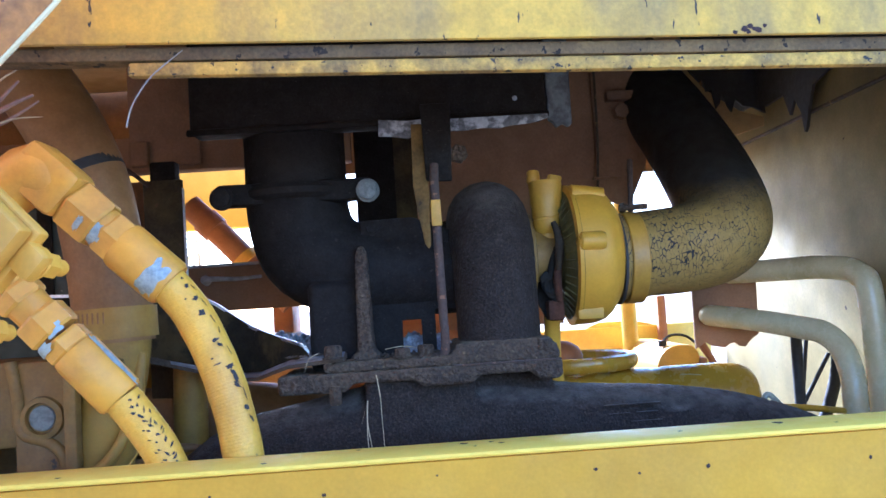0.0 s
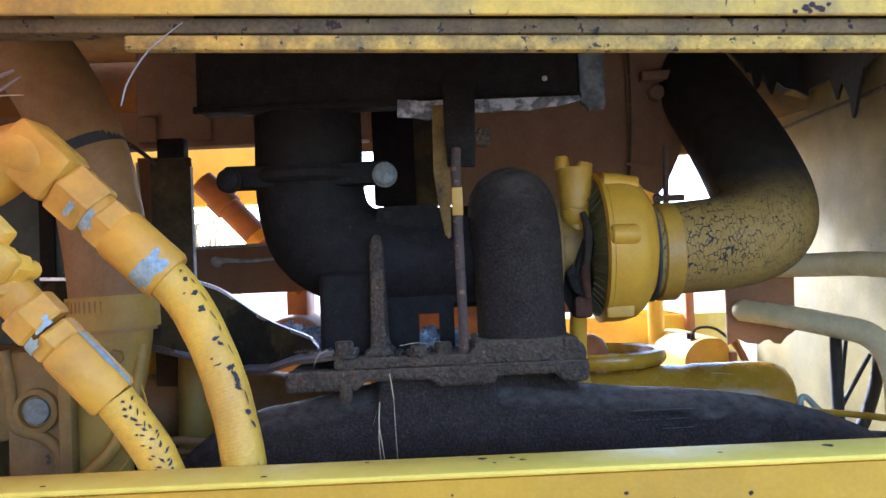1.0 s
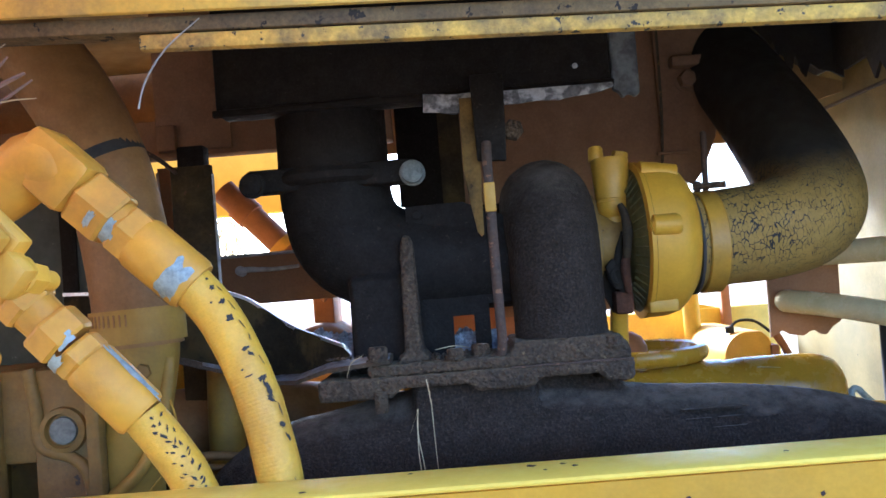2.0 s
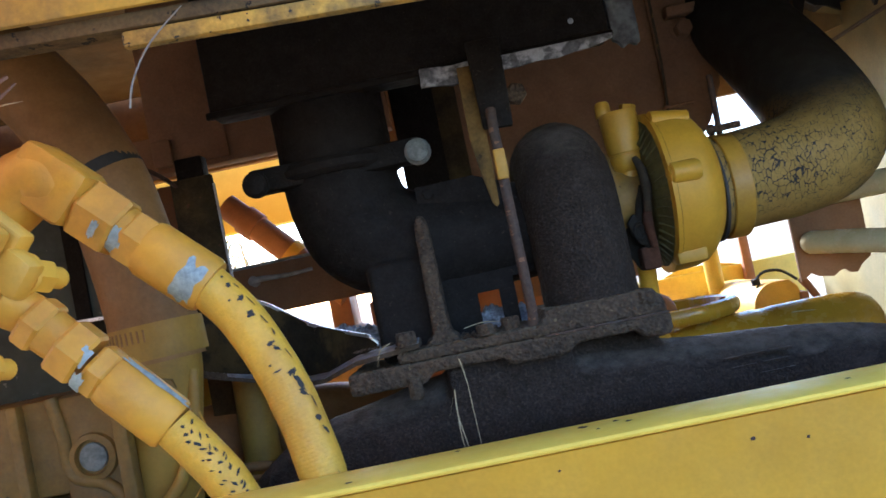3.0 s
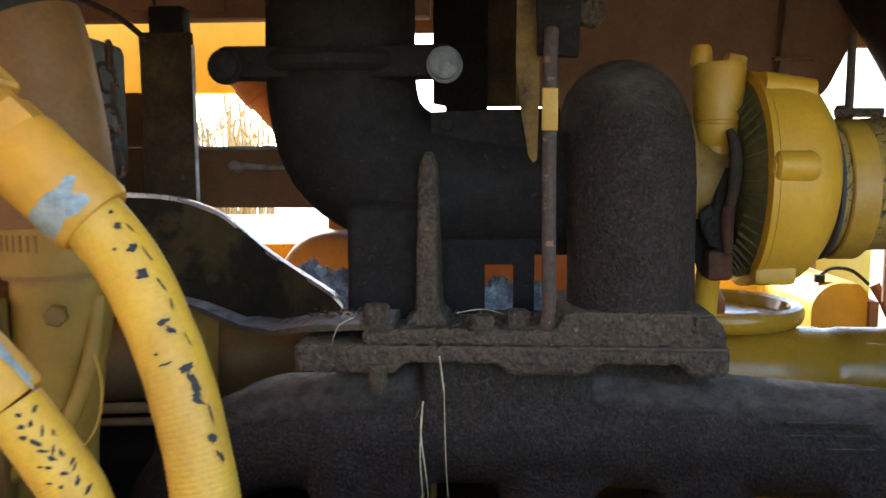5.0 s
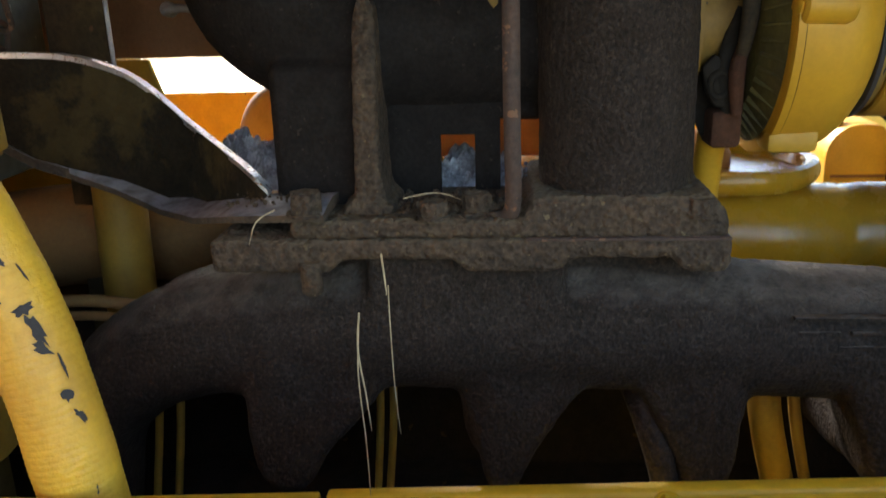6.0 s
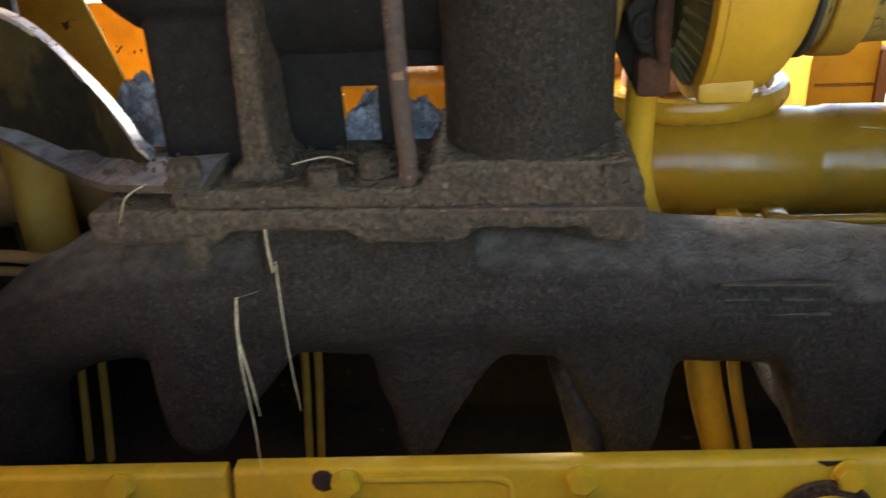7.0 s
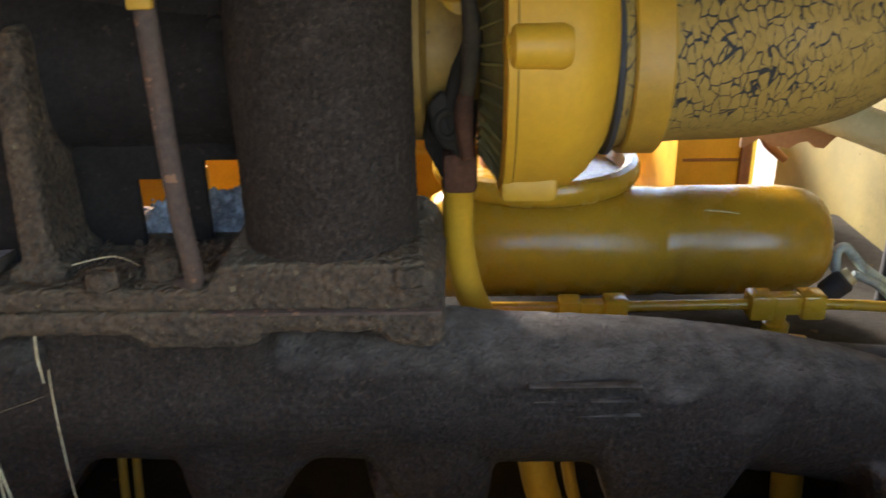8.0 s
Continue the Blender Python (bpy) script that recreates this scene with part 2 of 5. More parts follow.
engine_paint = mat("engine_paint", (0.50, 0.275, 0.018), (0.26, 0.14, 0.018), s1=6, lo=0.46, hi=0.78, rough=0.5, bump=0.06, grain=0.15)
clean_paint = mat("clean_paint", (0.56, 0.300, 0.018), (0.38, 0.20, 0.016), s1=5, lo=0.46, hi=0.8, rough=0.48, spec=0.3, bump=0.05, grain=0.12)
rail_yellow = mat("rail_yellow", (0.84, 0.56, 0.03), (0.55, 0.35, 0.03), (0.08, 0.05, 0.03), s1=6, lo=0.5, hi=0.8, s3=26, cut=0.72, rough=0.42, bump=0.05, grain=0.12)
canister_paint = mat("canister_paint", (0.54, 0.295, 0.018), (0.30, 0.155, 0.016), s1=5, lo=0.45, hi=0.78, rough=0.24, spec=0.5, bump=0.04, grain=0.10)
hose_paint = mat("hose_paint", (0.76, 0.43, 0.030), (0.52, 0.27, 0.030), (0.038, 0.028, 0.022), s1=10, s3=90, cut=0.70, rough=0.5, bump=0.25, grain=0.15, streak=0.42)
fitting_paint = mat("fitting_paint", (0.72, 0.37, 0.025), (0.46, 0.23, 0.035), (0.34, 0.38, 0.38), s1=9, s3=30, cut=0.70, rough=0.5, bump=0.12, grain=0.12)
dull_paint = mat("dull_paint", (0.29, 0.150, 0.042), (0.165, 0.086, 0.030), s1=6, lo=0.4, hi=0.75, rough=0.7, bump=0.1, grain=0.2)
brown_paint = mat("brown_paint", (0.33, 0.185, 0.095), (0.20, 0.115, 0.065), s1=5, lo=0.4, hi=0.7, rough=0.8, bump=0.1, grain=0.2, spec=0.3)
rust_plate = mat("rust_plate", (0.54, 0.235, 0.045), (0.17, 0.090, 0.070), (0.12, 0.065, 0.05), s1=16, lo=0.38, hi=0.62, s3=90, cut=0.66, rough=0.85, bump=0.3, fine=90, grain=0.5)
far_orange = mat("far_orange", (0.88, 0.47, 0.016), (0.56, 0.27, 0.018), (0.10, 0.05, 0.03), s1=5, s3=18, cut=0.70, rough=0.55, bump=0.08, grain=0.15)
far_brown = mat("far_brown", (0.42, 0.17, 0.05), (0.24, 0.10, 0.04), s1=6, rough=0.6, bump=0.08, grain=0.15)
soot_iron = mat("soot_iron", (0.0285, 0.0188, 0.0122), (0.0138, 0.0095, 0.0068), (0.056, 0.039, 0.027), s1=7, lo=0.35, hi=0.64, s3=190, cut=0.56, rough=0.74, bump=1.0, fine=240, grain=0.7, speck=(0.36, 0.66, 0.45, 1.8), spec=0.28, lit_dust=(0.140, 0.114, 0.090), lump=0.45, soft=0.10)
dust_iron = mat("dust_iron", (0.092, 0.062, 0.037), (0.034, 0.027, 0.021), (0.16, 0.12, 0.065), s1=13, lo=0.40, hi=0.66, s3=110, cut=0.66, rough=0.92, bump=1.0, fine=160, grain=0.5, speck=(0.36, 0.66, 0.4, 1.7), spec=0.25, lit_dust=(0.135, 0.103, 0.062), lump=1.0)
foot_dust = mat("foot_dust", (0.105, 0.078, 0.052), (0.045, 0.036, 0.028), (0.16, 0.12, 0.075), s1=13, lo=0.40, hi=0.66, s3=110, cut=0.67, rough=0.95, bump=0.8, fine=160, grain=0.4, spec=0.2, lit_dust=(0.30, 0.29, 0.295))
black_iron = mat("black_iron", (0.0150, 0.0118, 0.0095), (0.0085, 0.0068, 0.0058), (0.036, 0.027, 0.020), s1=9, s3=150, cut=0.66, rough=0.8, bump=0.35, fine=220, grain=0.4, speck=(0.38, 0.64, 0.5, 1.6), spec=0.18, lump=0.4)
burnt_yellow = mat("burnt_yellow", (0.058, 0.041, 0.015), (0.008, 0.0072, 0.007), (0.07, 0.04, 0.026), s1=9, lo=0.44, hi=0.50, s3=40, cut=0.68, rough=0.9, bump=0.2, grain=0.3, spec=0.15)
strap_yellow = mat("strap_yellow", (0.21, 0.128, 0.034), (0.026, 0.021, 0.015), (0.05, 0.035, 0.02), s1=8, lo=0.50, hi=0.60, s3=50, cut=0.66, rough=0.8, bump=0.15, grain=0.3, spec=0.2)
rust_steel = mat("rust_steel", (0.085, 0.050, 0.033), (0.050, 0.040, 0.033), (0.20, 0.105, 0.055), s1=26, s3=80, cut=0.62, rough=0.85, bump=0.5, grain=0.4)
bare_steel = mat("bare_steel", (0.62, 0.64, 0.68), (0.22, 0.22, 0.23), s1=45, lo=0.40, hi=0.66, rough=0.5, metal=0.3, bump=0.3, grain=0.3)
patch_metal = mat("patch_metal", (0.44, 0.52, 0.50), (0.22, 0.26, 0.25), s1=60, rough=0.5, metal=0.35, bump=0.1)
collar_grey = mat("collar_grey", (0.15, 0.165, 0.17), (0.05, 0.052, 0.055), s1=26, lo=0.46, hi=0.60, rough=0.7, bump=0.2)
grey_bolt = mat("grey_bolt", (0.20, 0.21, 0.19), (0.08, 0.085, 0.075), s1=60, rough=0.7, metal=0.2, bump=0.2)
worn_edge = mat("worn_edge", (0.80, 0.82, 0.86), (0.45, 0.46, 0.48), s1=45, lo=0.45, hi=0.7, rough=0.32, metal=0.9, bump=0.2, grain=0.15)
scraped = mat("scraped", (0.50, 0.51, 0.53), (0.030, 0.028, 0.028), s1=34, lo=0.43, hi=0.53, rough=0.6, bump=0.2)
rust_red = mat("rust_red", (0.085, 0.036, 0.018), (0.035, 0.018, 0.012), (0.13, 0.05, 0.02), s1=30, s3=90, cut=0.66, rough=0.9, bump=0.4, grain=0.4, spec=0.2)
chip_black = mat("chip_black", (0.030, 0.026, 0.022), (0.05, 0.042, 0.034), s1=60, rough=0.8, bump=0.1)
rubber = mat("rubber", (0.022, 0.022, 0.024), (0.04, 0.037, 0.034), s1=20, rough=0.75, bump=0.1)
crazed = crackle("crazed_rubber", (0.31, 0.192, 0.034), (0.020, 0.018, 0.015), 82)
fin_green = mat("fin_green", (0.115, 0.095, 0.02), (0.045, 0.040, 0.016), s1=20, lo=0.4, hi=0.7, rough=0.65, bump=0.1)
ash = mat("ash", (0.50, 0.51, 0.55), (0.09, 0.085, 0.085), s1=45, lo=0.40, hi=0.52, rough=0.9, bump=0.8, fine=260, grain=0.4)
straw = mat("straw", (0.58, 0.47, 0.26), (0.34, 0.24, 0.12), s1=60, rough=0.7, bump=0.05)
wire_grey = mat("wire_grey", (0.36, 0.34, 0.30), (0.22, 0.20, 0.18), s1=60, rough=0.7)
dirt = mat("dirt", (0.36, 0.28, 0.19), (0.25, 0.19, 0.13), (0.32, 0.28, 0.20), s1=0.8, s3=6, cut=0.6, rough=0.95, bump=0.5, fine=40, grain=0.4)
bark = mat("bark", (0.30, 0.18, 0.125), (0.16, 0.095, 0.065), s1=9, rough=0.9, bump=0.5, fine=60)
wall_paint = mat("wall_paint", (0.32, 0.25, 0.085), (0.15, 0.13, 0.065), (0.05, 0.04, 0.03), s1=2.6, lo=0.38, hi=0.66, s3=17, cut=0.74, rough=0.72, spec=0.2, bump=0.06, grain=0.15)
pipe_paint = mat("pipe_paint", (0.78, 0.66, 0.36), (0.56, 0.46, 0.22), s1=6, rough=0.22, bump=0.03, grain=0.08)
corner_tan = mat("corner_tan", (0.46, 0.30, 0.11), (0.30, 0.20, 0.08), s1=12, rough=0.7, bump=0.06, grain=0.15)
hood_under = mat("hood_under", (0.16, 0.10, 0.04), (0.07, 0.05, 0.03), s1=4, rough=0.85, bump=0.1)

# ---- the ground and what stands far off ----
gm = bmesh.new()
bmesh.ops.create_grid(gm, x_segments=60, y_segments=60, size=300)
for v in gm.verts:
    d = v.co.length
    v.co.z = 0.06 * noise.noise(v.co * 0.2) if d < 60 else 0.6 * noise.noise(v.co * 0.03)
tagged(part("ground", gm, dirt), "dry trodden earth of a machine yard", "ground", kind="structure")

# ---- the engine bay: rails, panels, hood ----
PLANE = 1.13
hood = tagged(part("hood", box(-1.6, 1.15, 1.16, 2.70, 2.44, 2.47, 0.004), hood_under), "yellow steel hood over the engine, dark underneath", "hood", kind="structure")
SLOPE = Matrix.Translation((-0.4, 0, 2.04)) @ Matrix.Rotation(radians(2.2), 4, "Y") @ Matrix.Translation((0.4, 0, -2.04))
rail = thing("hood_rail", (0.4, PLANE, 2.07), "weathered yellow steel hood rail with black stains", "rail", kind="structure")
part("face", box(-1.6, 1.30, PLANE - 0.005, PLANE + 0.005, 2.079, 2.56, 0.004, SLOPE), rail_paint, rail)
part("fold", box(-1.6, 1.30, PLANE + 0.009, PLANE + 0.045, 2.0605, 2.0785, 0.002, SLOPE), fold_stain_shade, rail)
part("lower_strip", box(-0.398, 1.30, PLANE + 0.012, PLANE + 0.030, 2.040, 2.0600, 0.005, SLOPE), strip_paint, rail, "stained strip under the rail")
sill = thing("side_panel", (0.0, 1.086, 0.6), "yellow painted steel side panel with a folded top edge", "panel", kind="structure")
part("face", box(-1.6, 1.30, 1.082, 1.092, 0.60, 1.5175, 0.003), shaded_yellow, sill)
part("top_fold", box(-1.6, 1.30, 1.080, 1.166, 1.518, 1.526, 0.004), lit_yellow, sill, "bright folded top edge with chipped spots")
def spots(parent, places, m, size, seed):
    """Ragged rust spots, a little proud of the sheet."""
    rnd = random.Random(seed)
    for x, y, z in places:
        bm = bmesh.new()
        r = size * rnd.uniform(0.6, 1.3)
        ring = [bm.verts.new(m @ Vector((r * rnd.uniform(0.6, 1.2) * math.cos(a), 0, r * rnd.uniform(0.5, 1.1) * math.sin(a))) + Vector((x, y, z))) for a in [i * math.tau / 11 for i in range(11)]]
        c = bm.verts.new(m @ Vector((0, -0.0004, 0)) + Vector((x, y, z)))
        for i in range(11):
            bm.faces.new((c, ring[i], ring[(i + 1) % 11]))
        part("rust_spot", bm, rust_spot, parent, "", 80)


spots(rail, [(0.420, 1.1243, 2.051), (0.433, 1.1243, 2.054), (0.441, 1.1243, 2.058), (0.449, 1.1243, 2.054), (0.461, 1.1243, 2.058), (0.453, 1.1243, 2.052), (0.438, 1.1243, 2.051)], Matrix(), 0.005, 3)
FLAT = Matrix.Rotation(radians(90), 4, "X")
spots(sill, [(0.018, 1.141, 1.5266), (0.055, 1.141, 1.5266), (-0.236, 1.098, 1.5266), (0.434, 1.131, 1.5266)], FLAT.inverted(), 0.0062, 5)
spots(sill, [(-0.49, 1.100, 1.5266), (0.032, 1.118, 1.5266), (0.30, 1.12, 1.5266), (0.50, 1.105, 1.5266), (-0.12, 1.148, 1.5266), (0.066, 1.128, 1.5266)], FLAT.inverted(), 0.0036, 6)
spots(sill, [(-0.457, 1.0813, 1.498), (0.233, 1.0813, 1.485), (0.178, 1.0813, 1.494), (0.528, 1.0813, 1.484), (0.32, 1.0813, 1.488), (-0.02, 1.0813, 1.500), (-0.30, 1.0813, 1.494), (-0.16, 1.0813, 1.486)], Matrix(), 0.0028, 7)
# ---- right-hand wall and the far side ----
tagged(part("wall_right", box(0.97, 1.0, 1.20, 2.75, 0.6, 2.44, 0.004), wall_paint), "dusty yellow steel bulkhead with stains and small holes", "wall", kind="structure")
tagged(part("wall_left", box(-1.62, -1.6, 1.20, 2.75, 0.6, 2.44, 0.003), dull_paint), "dull yellow steel bulkhead", "wall", kind="structure")
tagged(part("wall_far_rail", box(-1.6, 0.10, 2.72, 2.75, 2.18, 2.46, 0.004), dull_paint), "yellow hood rail of the far side", "rail", kind="structure")
# split off and lowered to cut the sun on the tubes inside
tagged(part("wall_far_rail_end", box(0.102, 1.0, 2.72, 2.75, 2.09, 2.46, 0.004), dull_paint), "lowered end of the far hood rail, set to cut the sun", "rail", kind="structure")
tagged(part("wall_far_panel", box(-1.6, 1.0, 2.72, 2.75, 0.6, 1.22, 0.004), far_orange), "orange-yellow side panel of the far side", "panel", kind="structure")

# seam and flaking edge high on the bulkhead
seam = thing("wall_seam", (0.96, 1.8, 2.17), "raised dark seam across the bulkhead", "trim", kind="structure")
part("strip", box(0.962, 0.969, 1.25, 2.72, 2.112, 2.121, 0.002), grime, seam)
bmf = slab([(1.25, 2.44), (1.25, 2.21), (1.6, 2.19), (1.9, 2.185), (1.97, 2.17), (2.0, 2.12), (2.018, 2.078), (2.030, 2.068), (2.040, 2.12), (2.07, 2.16), (2.10, 2.125), (2.13, 2.185), (2.24, 2.18), (2.28, 2.205), (2.7, 2.20), (2.7, 2.44)], 0.945, 0.953, 0, "yz")
tagged(part("lining", bmf, rubber), "torn black lining along the top of the bulkhead", "lining")
bmf = slab([(0.70, 2.34), (0.729, 2.275), (0.775, 2.212), (0.819, 2.152), (0.855, 2.112), (0.90, 2.122), (0.966, 2.140), (0.966, 2.165), (0.90, 2.185), (0.84, 2.225), (0.795, 2.262), (0.76, 2.33)], 2.30, 2.31, 0.001)
tagged(part("corner_plate", bmf, corner_tan), "dusty tan gusset strip in the bay corner", "plate")
bmf = slab([(0.745, 2.43), (0.750, 2.315), (0.776, 2.283), (0.788, 2.268), (0.796, 2.275), (0.806, 2.240), (0.820, 2.246), (0.829, 2.192), (0.840, 2.205), (0.848, 2.236), (0.862, 2.196), (0.872, 2.180), (0.884, 2.214), (0.905, 2.196), (0.935, 2.190), (0.966, 2.172), (0.966, 2.43)], 2.286, 2.294, 0)
tagged(part("torn_lining", bmf, rubber), "torn black lining hanging in the bay corner", "lining")

# ---- engine block and head ----
block = thing("engine_block", (0.0, 1.9, 0.6), "yellow painted diesel engine block with bolted rail", "engine")
# yellow block coloured near-black for the deep shade behind the arches
part("crankcase", box(-0.9, 0.95, 1.46, 2.45, 0.6, 1.20, 0.01), oily_shade_black, block)
part("head", box(-1.3, 0.965, 1.74, 2.40, 1.18, 1.34, 0.012), oily_shade_black, block)
# unseen block added to keep the sun out of the manifold arches
part("head_sun_stop", box(-0.33, 0.19, 1.765, 1.90, 1.33, 1.432, 0.012), oily_shade_black, block)
LEAN = Matrix(((1, 0, 0, 0), (0, 1, 0, 0), (0.044, 0, 1, -0.014), (0, 0, 0, 1)))  # the rail climbs a little along its length


def leaning(bm):
    bmesh.ops.transform(bm, matrix=LEAN, verts=bm.verts)
    return bm


part("rail", leaning(slab([(1.440, 1.358), (1.446, 1.361), (1.46, 1.361), (1.46, 1.16), (1.400, 1.16)], -0.176, 0.95, 0.004, "yz")), rail_yellow, block)
part("rail", leaning(slab([(1.440, 1.355), (1.446, 1.358), (1.46, 1.358), (1.46, 1.16), (1.400, 1.16)], -0.9, -0.184, 0.004, "yz")), rail_yellow, block)
for x in (-0.062, 0.162, 0.40, -0.29, -0.51):
    part("bolt", leaning(hexbolt((x, 1.4375, 1.348), (0, -1, 0.20), 0.024, 0.014, 0.015)), rail_yellow, block)
part("worn_spot", leaning(lathe([(0, 0.012), (0.0012, 0.010)], (-0.085, 1.4375, 1.349), (0, -1, 0.20), 9)), rust_spot, block, "dark worn spot beside the bolt")
part("boss", leaning(lathe([(0, 0.040), (0.012, 0.037), (0.014, 0.02)], (0.382, 1.4235, 1.296), (0, -1, 0.20), 32)), rail_yellow, block)
part("boss_rim", leaning(lathe([(0, 0.050), (0.006, 0.049), (0.008, 0.040)], (0.382, 1.4235, 1.296), (0, -1, 0.20), 32)), dust_iron, block, "dirty gasket rim")
part("rib", leaning(tube([(-0.045, 1.437, 1.350), (0.06, 1.437, 1.350), (0.088, 1.4365, 1.347), (0.096, 1.435, 1.338), (0.096, 1.432, 1.320)], 0.0035, 8, 5)), rail_yellow, block)
part("chip", leaning(slab([(0.372, 1.3615), (0.381, 1.356), (0.392, 1.358), (0.400, 1.3615)], 1.4375, 1.4388, 0)), rust_spot, block, "rusty chip in the rail edge")

# ---- exhaust manifold ----
man = thing("exhaust_manifold", (0.0, 1.55, 1.34), "soot-black cast iron exhaust manifold on the engine head", "manifold")
bm = tube([(-0.30, 1.575, 1.462), (-0.16, 1.565, 1.487), (-0.05, 1.56, 1.495), (0.12, 1.56, 1.490), (0.25, 1.56, 1.478), (0.42, 1.57, 1.464), (0.56, 1.58, 1.438), (0.70, 1.60, 1.385), (0.80, 1.62, 1.30)], [0.070, 0.078, 0.082, 0.078, 0.072, 0.070, 0.068, 0.064, 0.06], 28, 6)
tube([(-0.16, 1.565, 1.485), (-0.28, 1.567, 1.472), (-0.365, 1.574, 1.450), (-0.435, 1.582, 1.405), (-0.480, 1.59, 1.34), (-0.505, 1.60, 1.22)], [0.074, 0.069, 0.066, 0.060, 0.056, 0.055], 24, 6, bm)
LEGS = ([(-0.262, 1.47), (-0.270, 1.42), (-0.270, 1.365), (-0.264, 1.325), (-0.246, 1.304), (-0.212, 1.304), (-0.198, 1.322), (-0.190, 1.345), (-0.138, 1.403), (-0.090, 1.47)],
        [(-0.022, 1.47), (-0.026, 1.42), (-0.024, 1.365), (-0.018, 1.325), (-0.006, 1.304), (0.014, 1.304), (0.024, 1.325), (0.032, 1.346), (0.066, 1.404), (0.115, 1.47)],
        [(0.120, 1.47), (0.148, 1.417), (0.178, 1.352), (0.186, 1.325), (0.200, 1.304), (0.226, 1.304), (0.240, 1.325), (0.247, 1.362), (0.246, 1.47)],
        [(0.346, 1.47), (0.352, 1.42), (0.370, 1.360), (0.376, 1.325), (0.392, 1.304), (0.432, 1.304), (0.452, 1.325), (0.462, 1.362), (0.490, 1.42), (0.52, 1.47)],
        [(0.60, 1.42), (0.62, 1.36), (0.63, 1.22), (0.69, 1.22), (0.70, 1.38)])
for outline in LEGS:
    leg = slab(outline, 1.496, 1.60, 0.012)
    me = bpy.data.meshes.new("tmp")
    leg.to_mesh(me)
    bm.from_mesh(me)
    bpy.data.meshes.remove(me)
    leg.free()
for x in (-0.232, 0.002, 0.213, 0.412):
    tube([(x, 1.545, 1.49), (x, 1.536, 1.43), (x, 1.546, 1.375), (x, 1.60, 1.335), (x, 1.68, 1.32), (x, 1.75, 1.315)], [0.050, 0.046, 0.042, 0.038, 0.036, 0.036], 20, 4, bm)
box(-0.13, 0.062, 1.485, 1.64, 1.50, 1.588, 0.004, None, bm)
box(0.062, 0.203, 1.520, 1.64, 1.49, 1.586, 0.004, None, bm)
ledge = slab([(-0.405, 1.485), (-0.375, 1.515), (-0.33, 1.530), (-0.268, 1.535), (-0.258, 1.47)], 1.532, 1.63, 0.008)
me = bpy.data.meshes.new("tmp")
ledge.to_mesh(me)
bm.from_mesh(me)
bpy.data.meshes.remove(me)
ledge.free()
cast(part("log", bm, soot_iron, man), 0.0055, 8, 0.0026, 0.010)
fl = slab([(-0.274, 1.603), (-0.274, 1.570), (-0.160, 1.570), (-0.148, 1.583), (-0.042, 1.583), (-0.030, 1.571), (0.056, 1.571), (0.070, 1.584), (0.160, 1.584), (0.172, 1.571), (0.206, 1.569), (0.213, 1.577), (0.213, 1.603)], 1.465, 1.66, 0.004)
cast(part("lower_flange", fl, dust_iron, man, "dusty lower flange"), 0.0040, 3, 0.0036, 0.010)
part("bolt", hexbolt((-0.178, 1.468, 1.628), (0, 0, 1), 0.028, 0.022, 0.019), dust_iron, man)
part("bolt_end", lathe([(0, 0.0105), (0.03, 0.0105), (0.033, 0.008)], (-0.178, 1.468, 1.582), (0, 0, -1), 16), dust_iron, man)
for x, y in ((-0.06, 1.475), (0.185, 1.478), (0.19, 1.60)):
    part("bolt", hexbolt((x, y, 1.622), (0, 0, 1), 0.024, 0.016, 0.016), dust_iron, man)
part("bolt", hexbolt((-0.02, 1.50, 1.62), (0, 0, 1), 0.026, 0.02, 0.017), dust_iron, man)

for x0, x1, z in ((0.285, 0.385, 1.512), (0.290, 0.330, 1.497), (0.340, 0.380, 1.497), (0.285, 0.385, 1.482)):
    part("cast_mark", box(x0, x1, 1.4935, 1.505, z - 0.002, z + 0.002, 0.001), soot_iron, man)


def grit(name, places, seed, m, label):
    """Loose grit: many small flat lumps in given boxes."""
    rnd = random.Random(seed)
    bm = bmesh.new()
    for x0, x1, y0, y1, z, count, size in places:
        for _ in range(count):
            s = size * rnd.uniform(0.4, 1.4)
            mm = Matrix.Translation((rnd.uniform(x0, x1), rnd.uniform(y0, y1), z + s * 0.25)) @ Euler((rnd.uniform(0, 3), rnd.uniform(0, 3), rnd.uniform(0, 3))).to_matrix().to_4x4() @ Matrix.Diagonal((s, s * rnd.uniform(0.5, 1), s * 0.5, 1))
            bmesh.ops.create_icosphere(bm, subdivisions=1, radius=0.6, matrix=mm)
    return tagged(part(name, bm, m, None, "", 20), label, "grit", kind="stuff")


grit("grit", [(-0.19, 0.20, 1.475, 1.53, 1.621, 170, 0.004), (-0.10, 0.02, 1.50, 1.58, 1.621, 130, 0.007), (-0.27, -0.19, 1.475, 1.55, 1.633, 50, 0.004), (0.0, 0.05, 1.48, 1.56, 1.624, 60, 0.008)], 5, dust_iron, "rusty brown grit and dirt on the flange")
grit("ash_crumbs", [(-0.285, -0.20, 1.60, 1.67, 1.646, 170, 0.0035), (-0.08, 0.04, 1.585, 1.66, 1.635, 170, 0.0045)], 6, ash, "crumbled pale grey ash flakes")

# ---- turbocharger ----
TY, TZ = 1.64, 1.786
turbo = thing("turbocharger", (0.1, 1.60, 1.60), "large engine turbocharger, black turbine side and yellow compressor side", "turbocharger")
